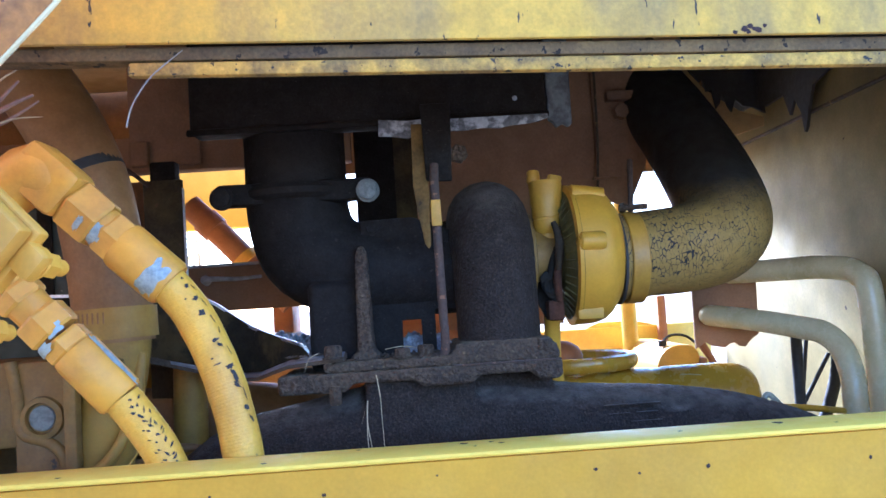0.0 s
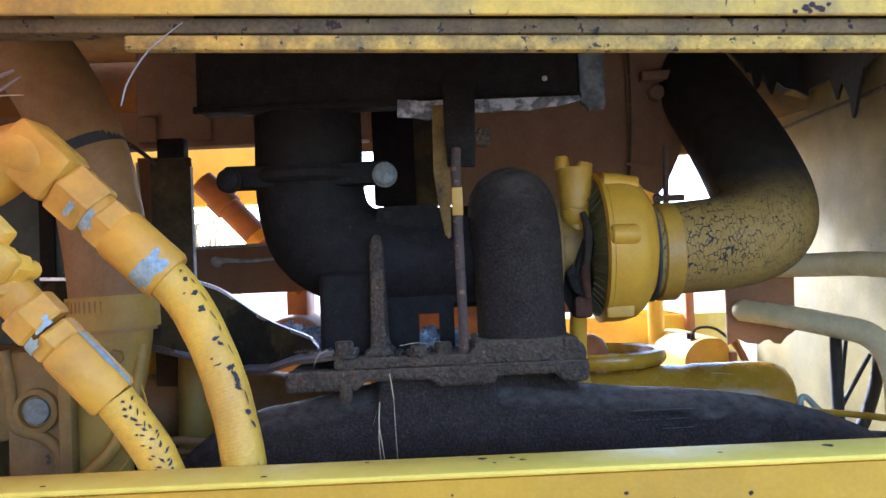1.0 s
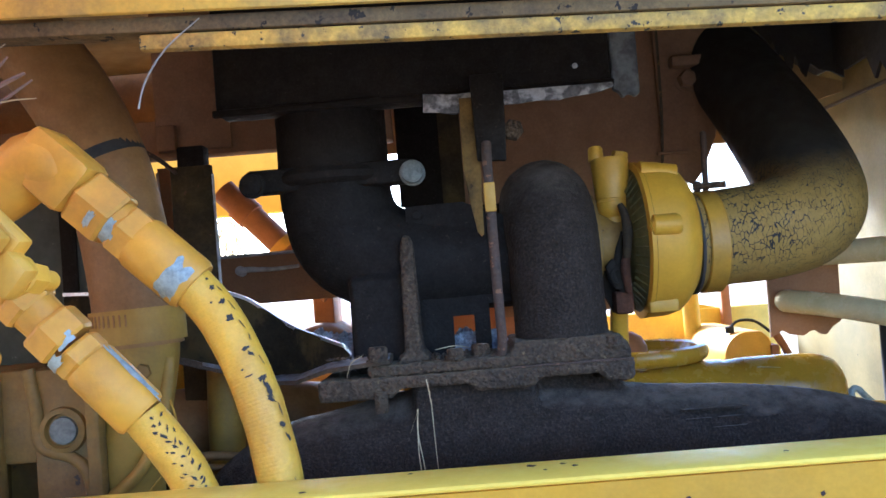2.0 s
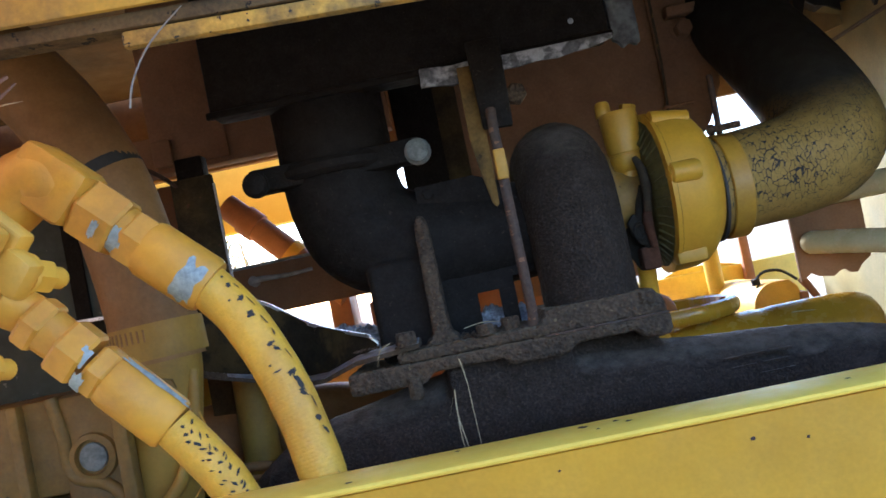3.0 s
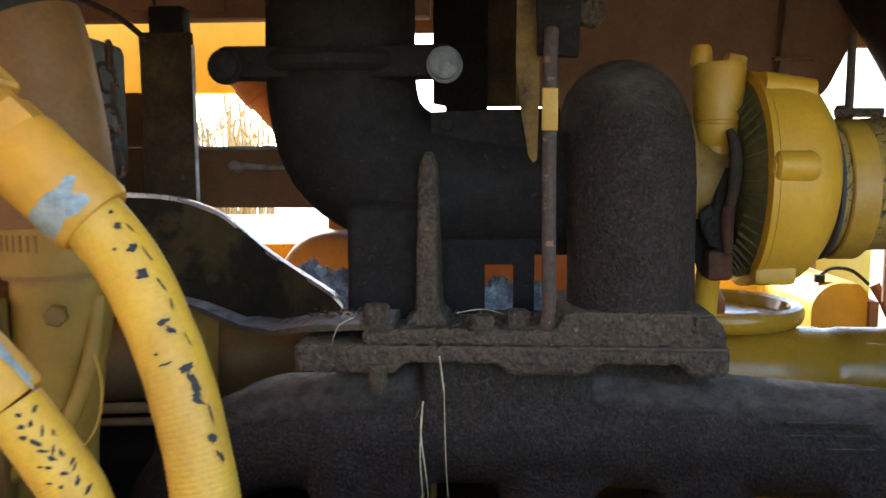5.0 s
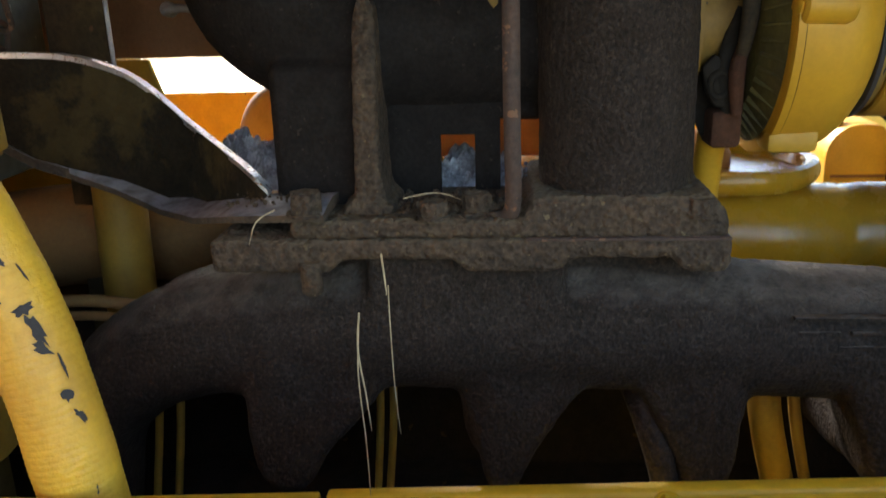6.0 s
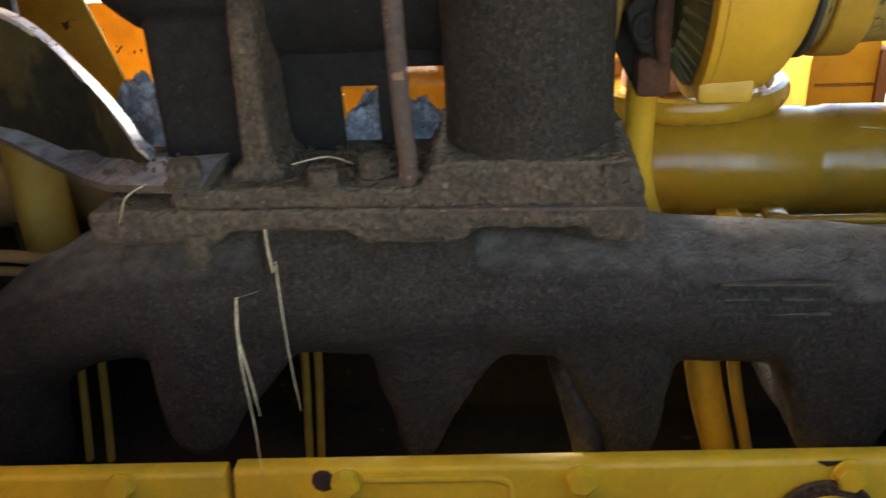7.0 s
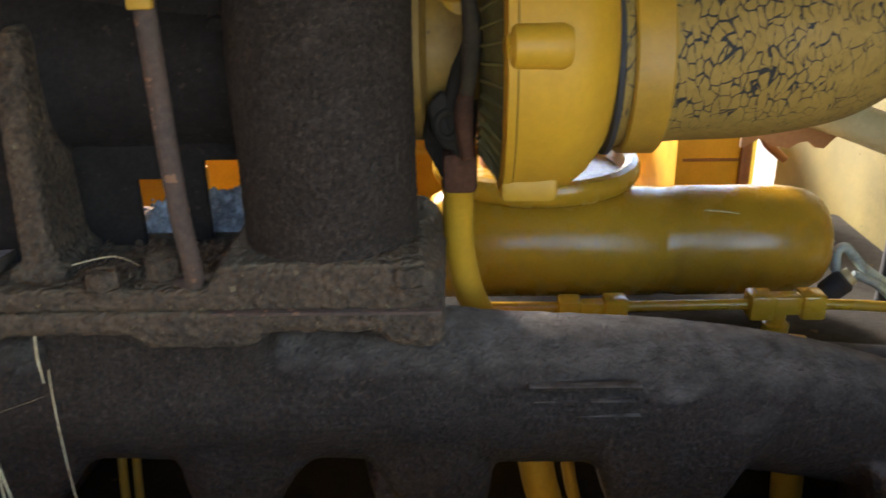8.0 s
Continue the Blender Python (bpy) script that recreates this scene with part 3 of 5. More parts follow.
bm = tube([(0.116, 1.555, 1.60), (0.115, 1.555, 1.70), (0.114, 1.558, 1.79), (0.113, 1.578, 1.835), (0.112, 1.625, 1.860), (0.112, 1.69, 1.845), (0.112, 1.735, 1.79), (0.112, 1.73, 1.72), (0.112, 1.68, 1.69)], [0.076, 0.075, 0.076, 0.077, 0.077, 0.074, 0.07, 0.065, 0.055], 32, 6)
lathe([(0, 0.11), (0.10, 0.11)], (0.05, TY, TZ), (1, 0, 0), 32, bm)
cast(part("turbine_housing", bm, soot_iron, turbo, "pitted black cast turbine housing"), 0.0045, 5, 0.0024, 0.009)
bm = box(-0.196, 0.211, 1.468, 1.66, 1.602, 1.621, 0.004)
box(0.024, 0.208, 1.470, 1.655, 1.610, 1.631, 0.005, None, bm)
box(0.030, 0.200, 1.474, 1.65, 1.615, 1.641, 0.006, None, bm)
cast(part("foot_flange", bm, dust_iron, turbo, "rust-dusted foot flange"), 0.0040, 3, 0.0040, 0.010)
part("gasket", box(0.026, 0.2115, 1.4635, 1.65, 1.6015, 1.6045, 0.001), rust_steel, turbo, "thin pale gasket edge")
bm = tube([(0.10, TY - 0.01, 1.77), (0.0, TY - 0.01, 1.77), (-0.11, TY - 0.01, 1.778), (-0.180, TY, 1.796), (-0.228, TY, 1.832), (-0.246, TY, 1.90), (-0.247, TY, 2.0), (-0.247, TY, 2.15)], [0.080, 0.080, 0.086, 0.094, 0.098, 0.097, 0.096, 0.096], 40, 6)
box(-0.225, -0.115, 1.535, 1.64, 1.60, 1.76, 0.01, None, bm)
cast(part("exhaust_elbow", bm, black_iron, turbo, "black cast exhaust elbow with a rib"), 0.005, 6, 0.0016, 0.010)
rib = slab([(-0.141, 1.605), (-0.138, 1.66), (-0.137, 1.75), (-0.136, 1.805), (-0.130, 1.822), (-0.120, 1.822), (-0.114, 1.805), (-0.113, 1.75), (-0.112, 1.66), (-0.106, 1.605)], 1.500, 1.60, 0.007)
box(-0.152, -0.098, 1.492, 1.60, 1.60, 1.632, 0.01, None, rib)
for v in rib.verts:
    if v.co.y < 1.55:
        v.co.y += 0.28 * max(0.0, v.co.z - 1.72)
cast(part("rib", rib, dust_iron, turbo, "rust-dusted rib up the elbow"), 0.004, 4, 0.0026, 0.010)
# clamp with ears round the outlet
clamp = thing("exhaust_clamp", (-0.25, 1.60, 1.91), "black two-bolt clamp round the exhaust outlet", "clamp")
part("band", tube([(-0.247 + 0.102 * math.cos(a), TY + 0.102 * math.sin(a), 1.932) for a in [i * math.tau / 24 for i in range(25)]], 0.014, 8, 2, None, True, True), black_iron, clamp)
bm = box(-0.385, -0.098, 1.555, 1.60, 1.910, 1.950, 0.008)
part("ear", bm, black_iron, clamp)
for x in (-0.372, -0.107):
    # left bolt lies in shade, painted here by the black iron colour
    part("bolt", lathe([(0, 0.0215), (0.008, 0.0215), (0.010, 0.0185), (0.018, 0.0175), (0.021, 0.012)], (x, 1.556, 1.924), (0, -1, 0), 20), grey_bolt if x > -0.2 else black_iron, clamp, "grey bolt head" if x > -0.2 else "bolt head with its shade put into the colour")

# bearing housing
bm = lathe([(0, 0.085), (0.02, 0.085), (0.025, 0.06), (0.07, 0.055), (0.075, 0.08)], (0.175, TY, TZ), (1, 0, 0), 36)
part("bearing_housing", bm, grimy_paint, turbo)
# compressor: finned back plate, rim, cover
bm = lathe([(0, 0.070), (0.002, 0.095), (0.016, 0.124)], (0.246, TY, TZ), (1, 0, 0), 64)
part("back_plate", bm, fin_green, turbo, "dull olive cone with shallow fins")
for k in range(44):
    m = Matrix.Translation((0.246, TY, TZ)) @ Matrix.Rotation(math.tau * k / 44, 4, "X") @ Matrix.Rotation(radians(10), 4, "Z")
    bm = slab([(0.001, 0.092), (0.015, 0.118), (0.016, 0.124), (0.008, 0.112), (-0.002, 0.098)], -0.0014, 0.0014, 0.0006)
    bmesh.ops.transform(bm, matrix=m, verts=bm.verts)
    part("fin", bm, fin_green, turbo)
bm = lathe([(0, 0.128), (0.003, 0.1355), (0.010, 0.1355), (0.011, 0.130)], (0.262, TY, TZ), (1, 0, 0), 64)
part("rim", bm, clean_paint, turbo)
bm = lathe([(-0.006, 0.129), (-0.005, 0.1345), (0.014, 0.1345), (0.030, 0.133), (0.048, 0.128), (0.062, 0.116), (0.073, 0.101), (0.080, 0.088)], (0.278, TY, TZ), (1, 0, 0), 64)
part("compressor_cover", bm, clean_paint, turbo)
part("seam", lathe([(0, 0.1340), (0.0006, 0.1345), (0.0012, 0.1340)], (0.2721, TY, TZ), (1, 0, 0), 64), oily_shade_black, turbo, "dark seam between rim and cover")
for a in (330,):
    c = Vector((0, math.sin(radians(a)), math.cos(radians(a))))
    p = Vector((0.262, TY, TZ)) + c * 0.130
    b2 = tube([p + Vector((0.006, 0, 0)), p + Vector((0.066, 0, 0)) - c * 0.010], 0.017, 16, 3)
    part("boss", b2, clean_paint, turbo)
p = Vector((0.266, 1.512, 1.804))
bm = lathe([(0, 0.014), (0.003, 0.0175), (0.040, 0.0185), (0.047, 0.015)], p, (1, 0.07, -0.02), 22)
part("boss", bm, clean_paint, turbo)
part("bolt", hexbolt(p + Vector((0.002, -0.002, 0)), (-1, -0.2, 0), 0.017, 0.006), clean_paint, turbo)
part("foot", box(0.262, 0.312, 1.554, 1.60, 1.662, 1.688, 0.007), engine_paint, turbo)
# oil fitting beside the compressor
bm = lathe([(0, 0.019), (0.048, 0.019), (0.053, 0.024), (0.064, 0.0275), (0.074, 0.0285), (0.0755, 0.0268), (0.0785, 0.0268), (0.080, 0.0288), (0.143, 0.0318), (0.149, 0.0295), (0.150, 0.012)], (0.228, 1.612, 1.780), (0.0, 0, 1), 32)
part("oil_fitting", bm, engine_paint, turbo)
part("cap", lathe([(0, 0.013), (0.004, 0.0135), (0.022, 0.0125), (0.026, 0.009)], (0.207, 1.618, 1.926), (0, 0, 1), 16), engine_paint, turbo)
part("cap", hexbolt((0.245, 1.615, 1.924), (0.25, -0.1, 1), 0.024, 0.016), engine_paint, turbo)
part("strap", tube([(0.232, 1.572, 1.846), (0.237, 1.563, 1.825), (0.238, 1.560, 1.795), (0.234, 1.564, 1.757)], [0.005, 0.0075, 0.0085, 0.006], 10, 4), burnt_post, turbo, "rusty orange strap")
# black sheet put in for the dark of the cavity behind the links
part("dark_backing", slab([(0.192, 1.81), (0.196, 1.70), (0.210, 1.672), (0.240, 1.672), (0.246, 1.76), (0.232, 1.81)], 1.605, 1.612, 0.001), oily_shade_black, turbo)
part("actuator_rod", tube([(0.236, 1.590, 1.800), (0.226, 1.582, 1.765), (0.222, 1.580, 1.735), (0.229, 1.582, 1.700)], [0.006, 0.008, 0.009, 0.007], 10, 5), oily_shade_black, turbo)
part("link_arm", slab([(0.200, 1.745), (0.204, 1.722), (0.214, 1.706), (0.228, 1.704), (0.234, 1.722), (0.226, 1.744), (0.212, 1.758)], 1.574, 1.584, 0.003), oily_shade_black, turbo)
part("link_eye", tube([(0.217 + 0.009 * math.cos(a), 1.573, 1.728 + 0.012 * math.sin(a)) for a in [i * math.tau / 14 for i in range(15)]], 0.0035, 8, 2, None, True, True), oily_shade_black, turbo)
part("link_bar", tube([(0.236, 1.570, 1.765), (0.231, 1.566, 1.74), (0.234, 1.570, 1.700)], [0.006, 0.0085, 0.006], 10, 4), rust_red, turbo, "rusty link")
part("drain_block", box(0.212, 0.243, 1.575, 1.64, 1.664, 1.702, 0.006), rust_red, turbo, "red-brown rusty drain block")
drain = tube([(0.226, 1.625, 1.672), (0.226, 1.640, 1.63), (0.227, 1.650, 1.58), (0.236, 1.665, 1.53), (0.250, 1.68, 1.49), (0.262, 1.70, 1.44), (0.264, 1.71, 1.36)], 0.0155, 18, 6)
tagged(part("oil_drain_tube", drain, clean_paint), "bent yellow oil drain tube under the turbocharger", "tube")

# ---- intake hose on the compressor ----
ih = thing("intake_hose", (0.5, 1.7, 1.70), "large bent rubber intake hose with crazed yellow paint", "hose")
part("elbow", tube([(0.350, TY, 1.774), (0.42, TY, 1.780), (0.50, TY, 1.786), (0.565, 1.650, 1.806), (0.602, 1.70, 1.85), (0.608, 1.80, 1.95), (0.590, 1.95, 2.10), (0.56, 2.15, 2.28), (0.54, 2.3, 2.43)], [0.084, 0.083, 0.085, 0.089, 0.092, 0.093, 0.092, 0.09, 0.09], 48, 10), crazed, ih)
cl = part("hose_clamp", lathe([(0, 0.0865), (0.002, 0.0885), (0.031, 0.0885), (0.033, 0.0865)], (0.372, TY, 1.774), (1, 0, 0), 56), engine_paint, ih, "yellow hose clamp band")
# black ring painted in for the shaded gap between cover and hose
part("gap_ring", lathe([(0, 0.086), (0.002, 0.0895), (0.006, 0.0895), (0.008, 0.084)], (0.3565, TY, 1.774), (1, 0, 0), 56), rubber, ih)
part("t_bolt", tube([(0.372, 1.60, 1.868), (0.410, 1.575, 1.866)], 0.006, 10, 2), dust_iron, cl)
part("t_bolt_head", hexbolt((0.376, 1.598, 1.868), (-0.6, 0.5, 0), 0.016, 0.012), dust_iron, cl)
part("clamp_bolt", tube([(0.398, 1.645, 1.862), (0.406, 1.665, 1.91), (0.416, 1.69, 1.972)], 0.0055, 10, 3), rust_steel, cl, "long rusty clamp bolt")

# ---- muffler, brown plates and straps above the turbocharger ----
mf = thing("muffler", (-0.1, 1.85, 2.12), "long black muffler under the hood with scraped lower lip", "muffler")
part("shell", slab([(1.540, 2.42), (1.540, 2.041), (1.600, 2.041), (1.680, 2.068), (1.80, 2.12), (1.97, 2.20), (1.97, 2.42)], -0.422, 0.231, 0.010, "yz"), black_iron, mf)
part("seam", box(-0.426, 0.233, 1.534, 1.545, 2.038, 2.050, 0.003), black_iron, mf)
part("lip", slab([(0.044, 2.042), (0.044, 2.020), (0.075, 2.019), (0.105, 2.022), (0.140, 2.020), (0.165, 2.024), (0.195, 2.026), (0.229, 2.034), (0.229, 2.042)], 1.526, 1.533, 0.0015), scraped, mf, "lip scraped to bright metal")
part("scrape", slab([(-0.079, 2.047), (-0.081, 2.017), (-0.055, 2.015), (-0.030, 2.010), (-0.006, 2.016), (0.018, 2.009), (0.030, 2.038), (0.006, 2.044), (-0.03, 2.042)], 1.524, 1.532, 0.0015), scraped, mf, "tab scraped to grey metal")
part("collar", slab([(0.232, 2.42), (0.278, 2.42), (0.276, 2.024), (0.268, 2.019), (0.258, 2.026), (0.247, 2.018), (0.240, 2.030), (0.232, 2.033)], 1.545, 1.56, 0.004), collar_grey, mf, "grey ragged end collar")
part("rivet", lathe([(0, 0.0050), (0.002, 0.0045), (0.003, 0.002)], (0.172, 1.541, 2.076), (0, -1, 0), 12), bare_steel, mf)
bp = thing("back_plate", (0.3, 2.1, 1.95), "dull brown steel plate behind the turbocharger", "plate")
part("sheet", slab([(-0.02, 2.43), (-0.02, 1.904), (0.10, 1.904), (0.14, 1.78), (0.40, 1.78), (0.42, 1.945), (0.42, 2.43)], 1.998, 2.006, 0.001), brown_paint, bp)
part("flange", slab([(0.419, 2.43), (0.417, 1.935), (0.478, 1.906), (0.500, 1.932), (0.535, 2.005), (0.552, 2.154), (0.562, 2.43)], 1.986, 1.997, 0.003), brown_paint, bp)
part("bolt", hexbolt((0.480, 1.985, 2.132), (0, -1, 0), 0.034, 0.024, 0.026), brown_paint, bp)
part("lug", box(0.446, 0.522, 1.955, 1.987, 2.158, 2.180, 0.004), brown_paint, bp)
part("seam", tube([(0.426, 1.984, 2.43), (0.424, 1.984, 2.12), (0.417, 1.984, 1.985), (0.412, 1.984, 1.945)], 0.003, 8, 4), grime, bp)
part("ledge", box(0.405, 0.470, 1.972, 1.987, 1.974, 1.980, 0.002), brown_paint, bp)
part("dark_sheet", slab([(-0.155, 2.20), (-0.155, 1.908), (-0.134, 1.904), (-0.134, 1.894), (-0.22, 1.894), (-0.22, 1.80), (0.06, 1.80), (0.06, 1.899), (-0.063, 1.899), (-0.063, 2.20)], 1.985, 1.992, 0.001), black_iron, bp)
part("tab", box(-0.072, -0.015, 1.9925, 1.9975, 1.903, 2.30, 0.001), burnt_post, bp, "brown tab")

sb = thing("support_bracket", (0.0, 1.47, 1.62), "rusty flat support bar with flaking yellow paint", "bracket")
part("bar", tube([(0.014, 1.470, 1.95), (0.012, 1.457, 1.92), (0.012, 1.455, 1.886), (0.012, 1.458, 1.80), (0.013, 1.462, 1.70), (0.014, 1.472, 1.645), (0.010, 1.482, 1.622), (-0.006, 1.490, 1.616)], 0.0078, 12, 4), rust_steel, sb)
part("paint_patch", box(0.0030, 0.0205, 1.4450, 1.4535, 1.842, 1.887, 0.002), engine_paint, sb, "patch of yellow paint")
part("strap", slab([(-0.022, 2.03), (-0.024, 1.92), (-0.017, 1.862), (-0.012, 1.835), (-0.009, 1.816), (-0.003, 1.808), (0.001, 1.812), (0.003, 1.90), (0.004, 2.03)], 1.50, 1.508, 0.001), strap_yellow, sb, "burnt yellow strap")
part("upper_strap", slab([(-0.004, 2.06), (-0.001, 1.925), (0.044, 1.922), (0.049, 2.06)], 1.476, 1.49, 0.003), black_iron, sb)
part("nut", hexbolt((0.060, 1.52, 1.974), (0, -1, 0), 0.03, 0.02), dust_iron, sb)
hs = slab([(-0.125, 1.87), (-0.125, 1.615), (-0.059, 1.615), (-0.059, 1.683), (-0.024, 1.683), (-0.024, 1.625), (0.002, 1.625), (0.002, 1.70), (0.05, 1.70), (0.05, 1.84), (-0.03, 1.872)], 1.572, 1.580, 0.001)
hsd = thing("heat_shield", (-0.04, 1.576, 1.615), "black cut steel plate beside the turbine", "plate")
part("sheet", hs, black_iron, hsd)
for x, z in ((-0.105, 1.855), (0.030, 1.815)):
    part("bolt", hexbolt((x, 1.573, z), (0, -1, 0), 0.016, 0.010, 0.012), black_iron, hsd)

# ---- bracket web at the left of the manifold ----
wb = thing("bracket", (-0.35, 1.51, 1.61), "burnt yellow steel bracket bolted to the manifold flange", "bracket")
top = [(-0.62, 1.786), (-0.50, 1.781), (-0.415, 1.778), (-0.365, 1.765), (-0.335, 1.748), (-0.295, 1.710), (-0.252, 1.671), (-0.224, 1.641)]
low = [(-0.228, 1.634), (-0.30, 1.628), (-0.37, 1.652), (-0.454, 1.672), (-0.50, 1.70), (-0.62, 1.71)]
def swing(x, z, dy=0.0):
    """The web turns away from the flange, then runs on level with it."""
    k = 1 + 0.215 * math.sin(min(1.0, max(0.0, -0.235 - x) / 0.105) * math.pi / 2)
    return Vector((x * k, 1.506 + 0.776 * (k - 1) + dy, 1.85 + (z - 1.85) * k))


def web_sheet(outline, y0, y1):
    bm = slab(outline, y0, y1, 0.0015)
    for v in bm.verts:
        v.co = swing(v.co.x, v.co.z, v.co.y - 1.516)
    return bm


part("web", web_sheet(top + low, 1.516, 1.526), burnt_yellow, wb)
edge = bmesh.new()
lines = [[edge.verts.new(swing(q.x, q.z + h, d)) for q in spline([(x, 0, z) for x, z in top], 4)] for d, h in ((-0.002, -0.003), (-0.002, 0.002), (0.014, 0.002), (0.014, -0.003))]
for a, c in zip(lines, lines[1:] + lines[:1]):
    for j in range(len(a) - 1):
        edge.faces.new((a[j], a[j + 1], c[j + 1], c[j]))
edge.faces.new([l[0] for l in lines])
edge.faces.new([l[-1] for l in lines][::-1])
part("edge", edge, worn_edge, wb, "bright pale edge")
bm = bmesh.new()
prof = [(-0.62, 1.706), (-0.50, 1.696), (-0.454, 1.670), (-0.42, 1.660), (-0.37, 1.648), (-0.32, 1.632), (-0.285, 1.624), (-0.25, 1.624), (-0.16, 1.624)]
ra = []
for x, z in prof:
    q = swing(x, z)
    w = min(1, max(0, (x + 0.44) / 0.16))
    w = w * w * (3 - 2 * w)
    yf = q.y - 0.002 - 0.049 * w
    ra.append([bm.verts.new(v) for v in ((q.x, yf, q.z), (q.x, q.y + 0.030, q.z), (q.x, q.y + 0.030, q.z + 0.009), (q.x, q.y - 0.004, q.z + 0.013), (q.x, yf, q.z + 0.007))])
for a, b in zip(ra, ra[1:]):
    for j in range(5):
        bm.faces.new((a[j], a[(j + 1) % 5], b[(j + 1) % 5], b[j]))
bm.faces.new(ra[0])
bm.faces.new(ra[-1][::-1])
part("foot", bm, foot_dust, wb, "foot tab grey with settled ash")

# crumbled ash and grit lying on the flange
for name, x0, x1, y0, y1, z, tilt in (("ash_heap", -0.345, -0.196, 1.585, 1.69, 1.624, 0.024), ("ash_heap", -0.075, 0.035, 1.60, 1.67, 1.622, 0.006)):
    bm = bmesh.new()
    bmesh.ops.create_grid(bm, x_segments=60, y_segments=40, size=0.5)
    for v in bm.verts:
        u, w = v.co.x + 0.5, v.co.y + 0.5
        fall = min(1, 5 * min(u, 1 - u, w, 1 - w))
        p = Vector((x0 + u * (x1 - x0), y0 + w * (y1 - y0), 0))
        p.y += max(0.0, -0.255 - p.x)  # it lies along the back of the bracket
        lump = noise.noise(p * 45) + 0.5 * abs(noise.noise(p * 110)) + 0.3 * noise.noise(p * 230)
        v.co = p + Vector((0, 0, z + fall * (0.020 + tilt * (1 - u) + 0.019 * lump)))
    tagged(part(name, bm, ash, None, "", 25), "crumbled grey ash and grit on the flange", "ash", kind="stuff")

# ---- canister and small tubes behind the manifold ----
cn = thing("canister", (0.46, 2.006, 1.365), "yellow painted steel canister lying behind the manifold", "canister")
part("shell", lathe([(0, 0.050), (0.010, 0.070), (0.030, 0.080), (0.325, 0.080), (0.328, 0.0782), (0.357, 0.0782), (0.360, 0.080), (0.490, 0.080), (0.522, 0.0780), (0.546, 0.0735), (0.561, 0.066), (0.570, 0.055), (0.574, 0.040), (0.576, 0.010)], (0.180, 2.006, 1.445), (1, 0, 0), 64), canister_paint, cn)
ring = lathe([(-0.004, 0.060), (-0.003, 0.140), (0.003, 0.148), (0.012, 0.152), (0.022, 0.152), (0.030, 0.148), (0.033, 0.139), (0.029, 0.130), (0.012, 0.122), (0.010, 0.004)], (0.342, 2.06, 1.530), (0, 0, 1), 56)
part("top_ring", ring, canister_paint, cn)
part("neck", lathe([(0, 0.050), (0.035, 0.046)], (0.33, 2.02, 1.500), (0, 0, 1), 32), canister_paint, cn)
part("dome", lathe([(0, 0.055), (0.02, 0.054), (0.040, 0.044), (0.052, 0.024), (0.055, 0.004)], (0.315, 2.09, 1.541), (0, 0, 1), 28), far_brown, cn, "dull orange dome")
cc = thing("cable_plug", (0.765, 1.95, 1.39), "black plug with grey wrapped wires beside the canister", "plug")
part("body", lathe([(0, 0.013), (0.004, 0.017), (0.034, 0.018), (0.038, 0.014)], (0.748, 1.955, 1.378), (0.75, 0, 0.66), 18), rubber, cc)
part("collar", lathe([(0, 0.013), (0.010, 0.013)], (0.776, 1.955, 1.403), (0.75, 0, 0.66), 14), pipe_paint, cc)
part("wire", tube([(0.765, 1.965, 1.412), (0.762, 1.965, 1.440), (0.775, 1.965, 1.446), (0.805, 1.965, 1.415), (0.85, 1.96, 1.385)], 0.007, 10, 6), patch_metal, cc, "grey wrapped wire")
part("wire", tube([(0.785, 1.955, 1.41), (0.82, 1.95, 1.395), (0.86, 1.95, 1.36), (0.90, 1.95, 1.33)], 0.006, 10, 6), patch_metal, cc)
st = thing("fuel_tube", (0.5, 1.73, 1.36), "thin yellow fuel tube with block fittings", "tube")
part("pipe", tube([(0.24, 1.79, 1.446), (0.42, 1.786, 1.447), (0.62, 1.785, 1.449), (0.75, 1.785, 1.443), (0.90, 1.79, 1.42)], 0.0068, 12, 5), canister_paint, st)
for x0, x1, h in ((0.347, 0.374, 0.0130), (0.402, 0.430, 0.0140)):
    part("fitting", box(x0, x1, 1.785 - h, 1.785 + h, 1.447 - h, 1.447 + h, 0.003), canister_paint, st)
part("fitting", box(0.373, 0.403, 1.776, 1.794, 1.438, 1.456, 0.003), canister_paint, st)
for x0, x1 in ((0.576, 0.606), (0.638, 0.667)):
    part("tee", box(x0, x1, 1.769, 1.801, 1.433, 1.465, 0.004), canister_paint, st)
part("tee", box(0.604, 0.640, 1.774, 1.796, 1.438, 1.462, 0.003), canister_paint, st)
part("stem", lathe([(0, 0.011), (0.03, 0.011), (0.032, 0.016), (0.05, 0.016), (0.10, 0.012)], (0.614, 1.785, 1.455), (0, 0, -1), 16), canister_paint, st)
for x0, x1, y, r in ((-0.418, -0.436, 1.62, 0.0050), (-0.391, -0.408, 1.62, 0.0050), (-0.144, -0.153, 1.62, 0.0048), (-0.128, -0.138, 1.62, 0.0048), (0.307, 0.336, 1.62, 0.019), (0.341, 0.368, 1.62, 0.007), (0.60, 0.61, 1.67, 0.018)):
    tagged(part("push_tube", tube([(x0 - 0.004, y + 0.03, 1.45), (x0, y, 1.345), (x1, y, 1.225), (x1 + (x1 - x0) * 0.9, y - 0.01, 1.10)], r, 14, 4), engine_paint if r > 0.015 else clamp_paint), "yellow painted thin tube beside the engine head", "tube", "tubes under the manifold")
# made-up dark tube, hides the sunlit strip along the head
tagged(part("filler_tube", tube([(0.42, 1.72, 1.405), (0.60, 1.715, 1.400), (0.78, 1.72, 1.385), (0.955, 1.76, 1.365)], 0.034, 16, 6), rubber), "black tube added to cover the sunlit top of the engine head", "cable")
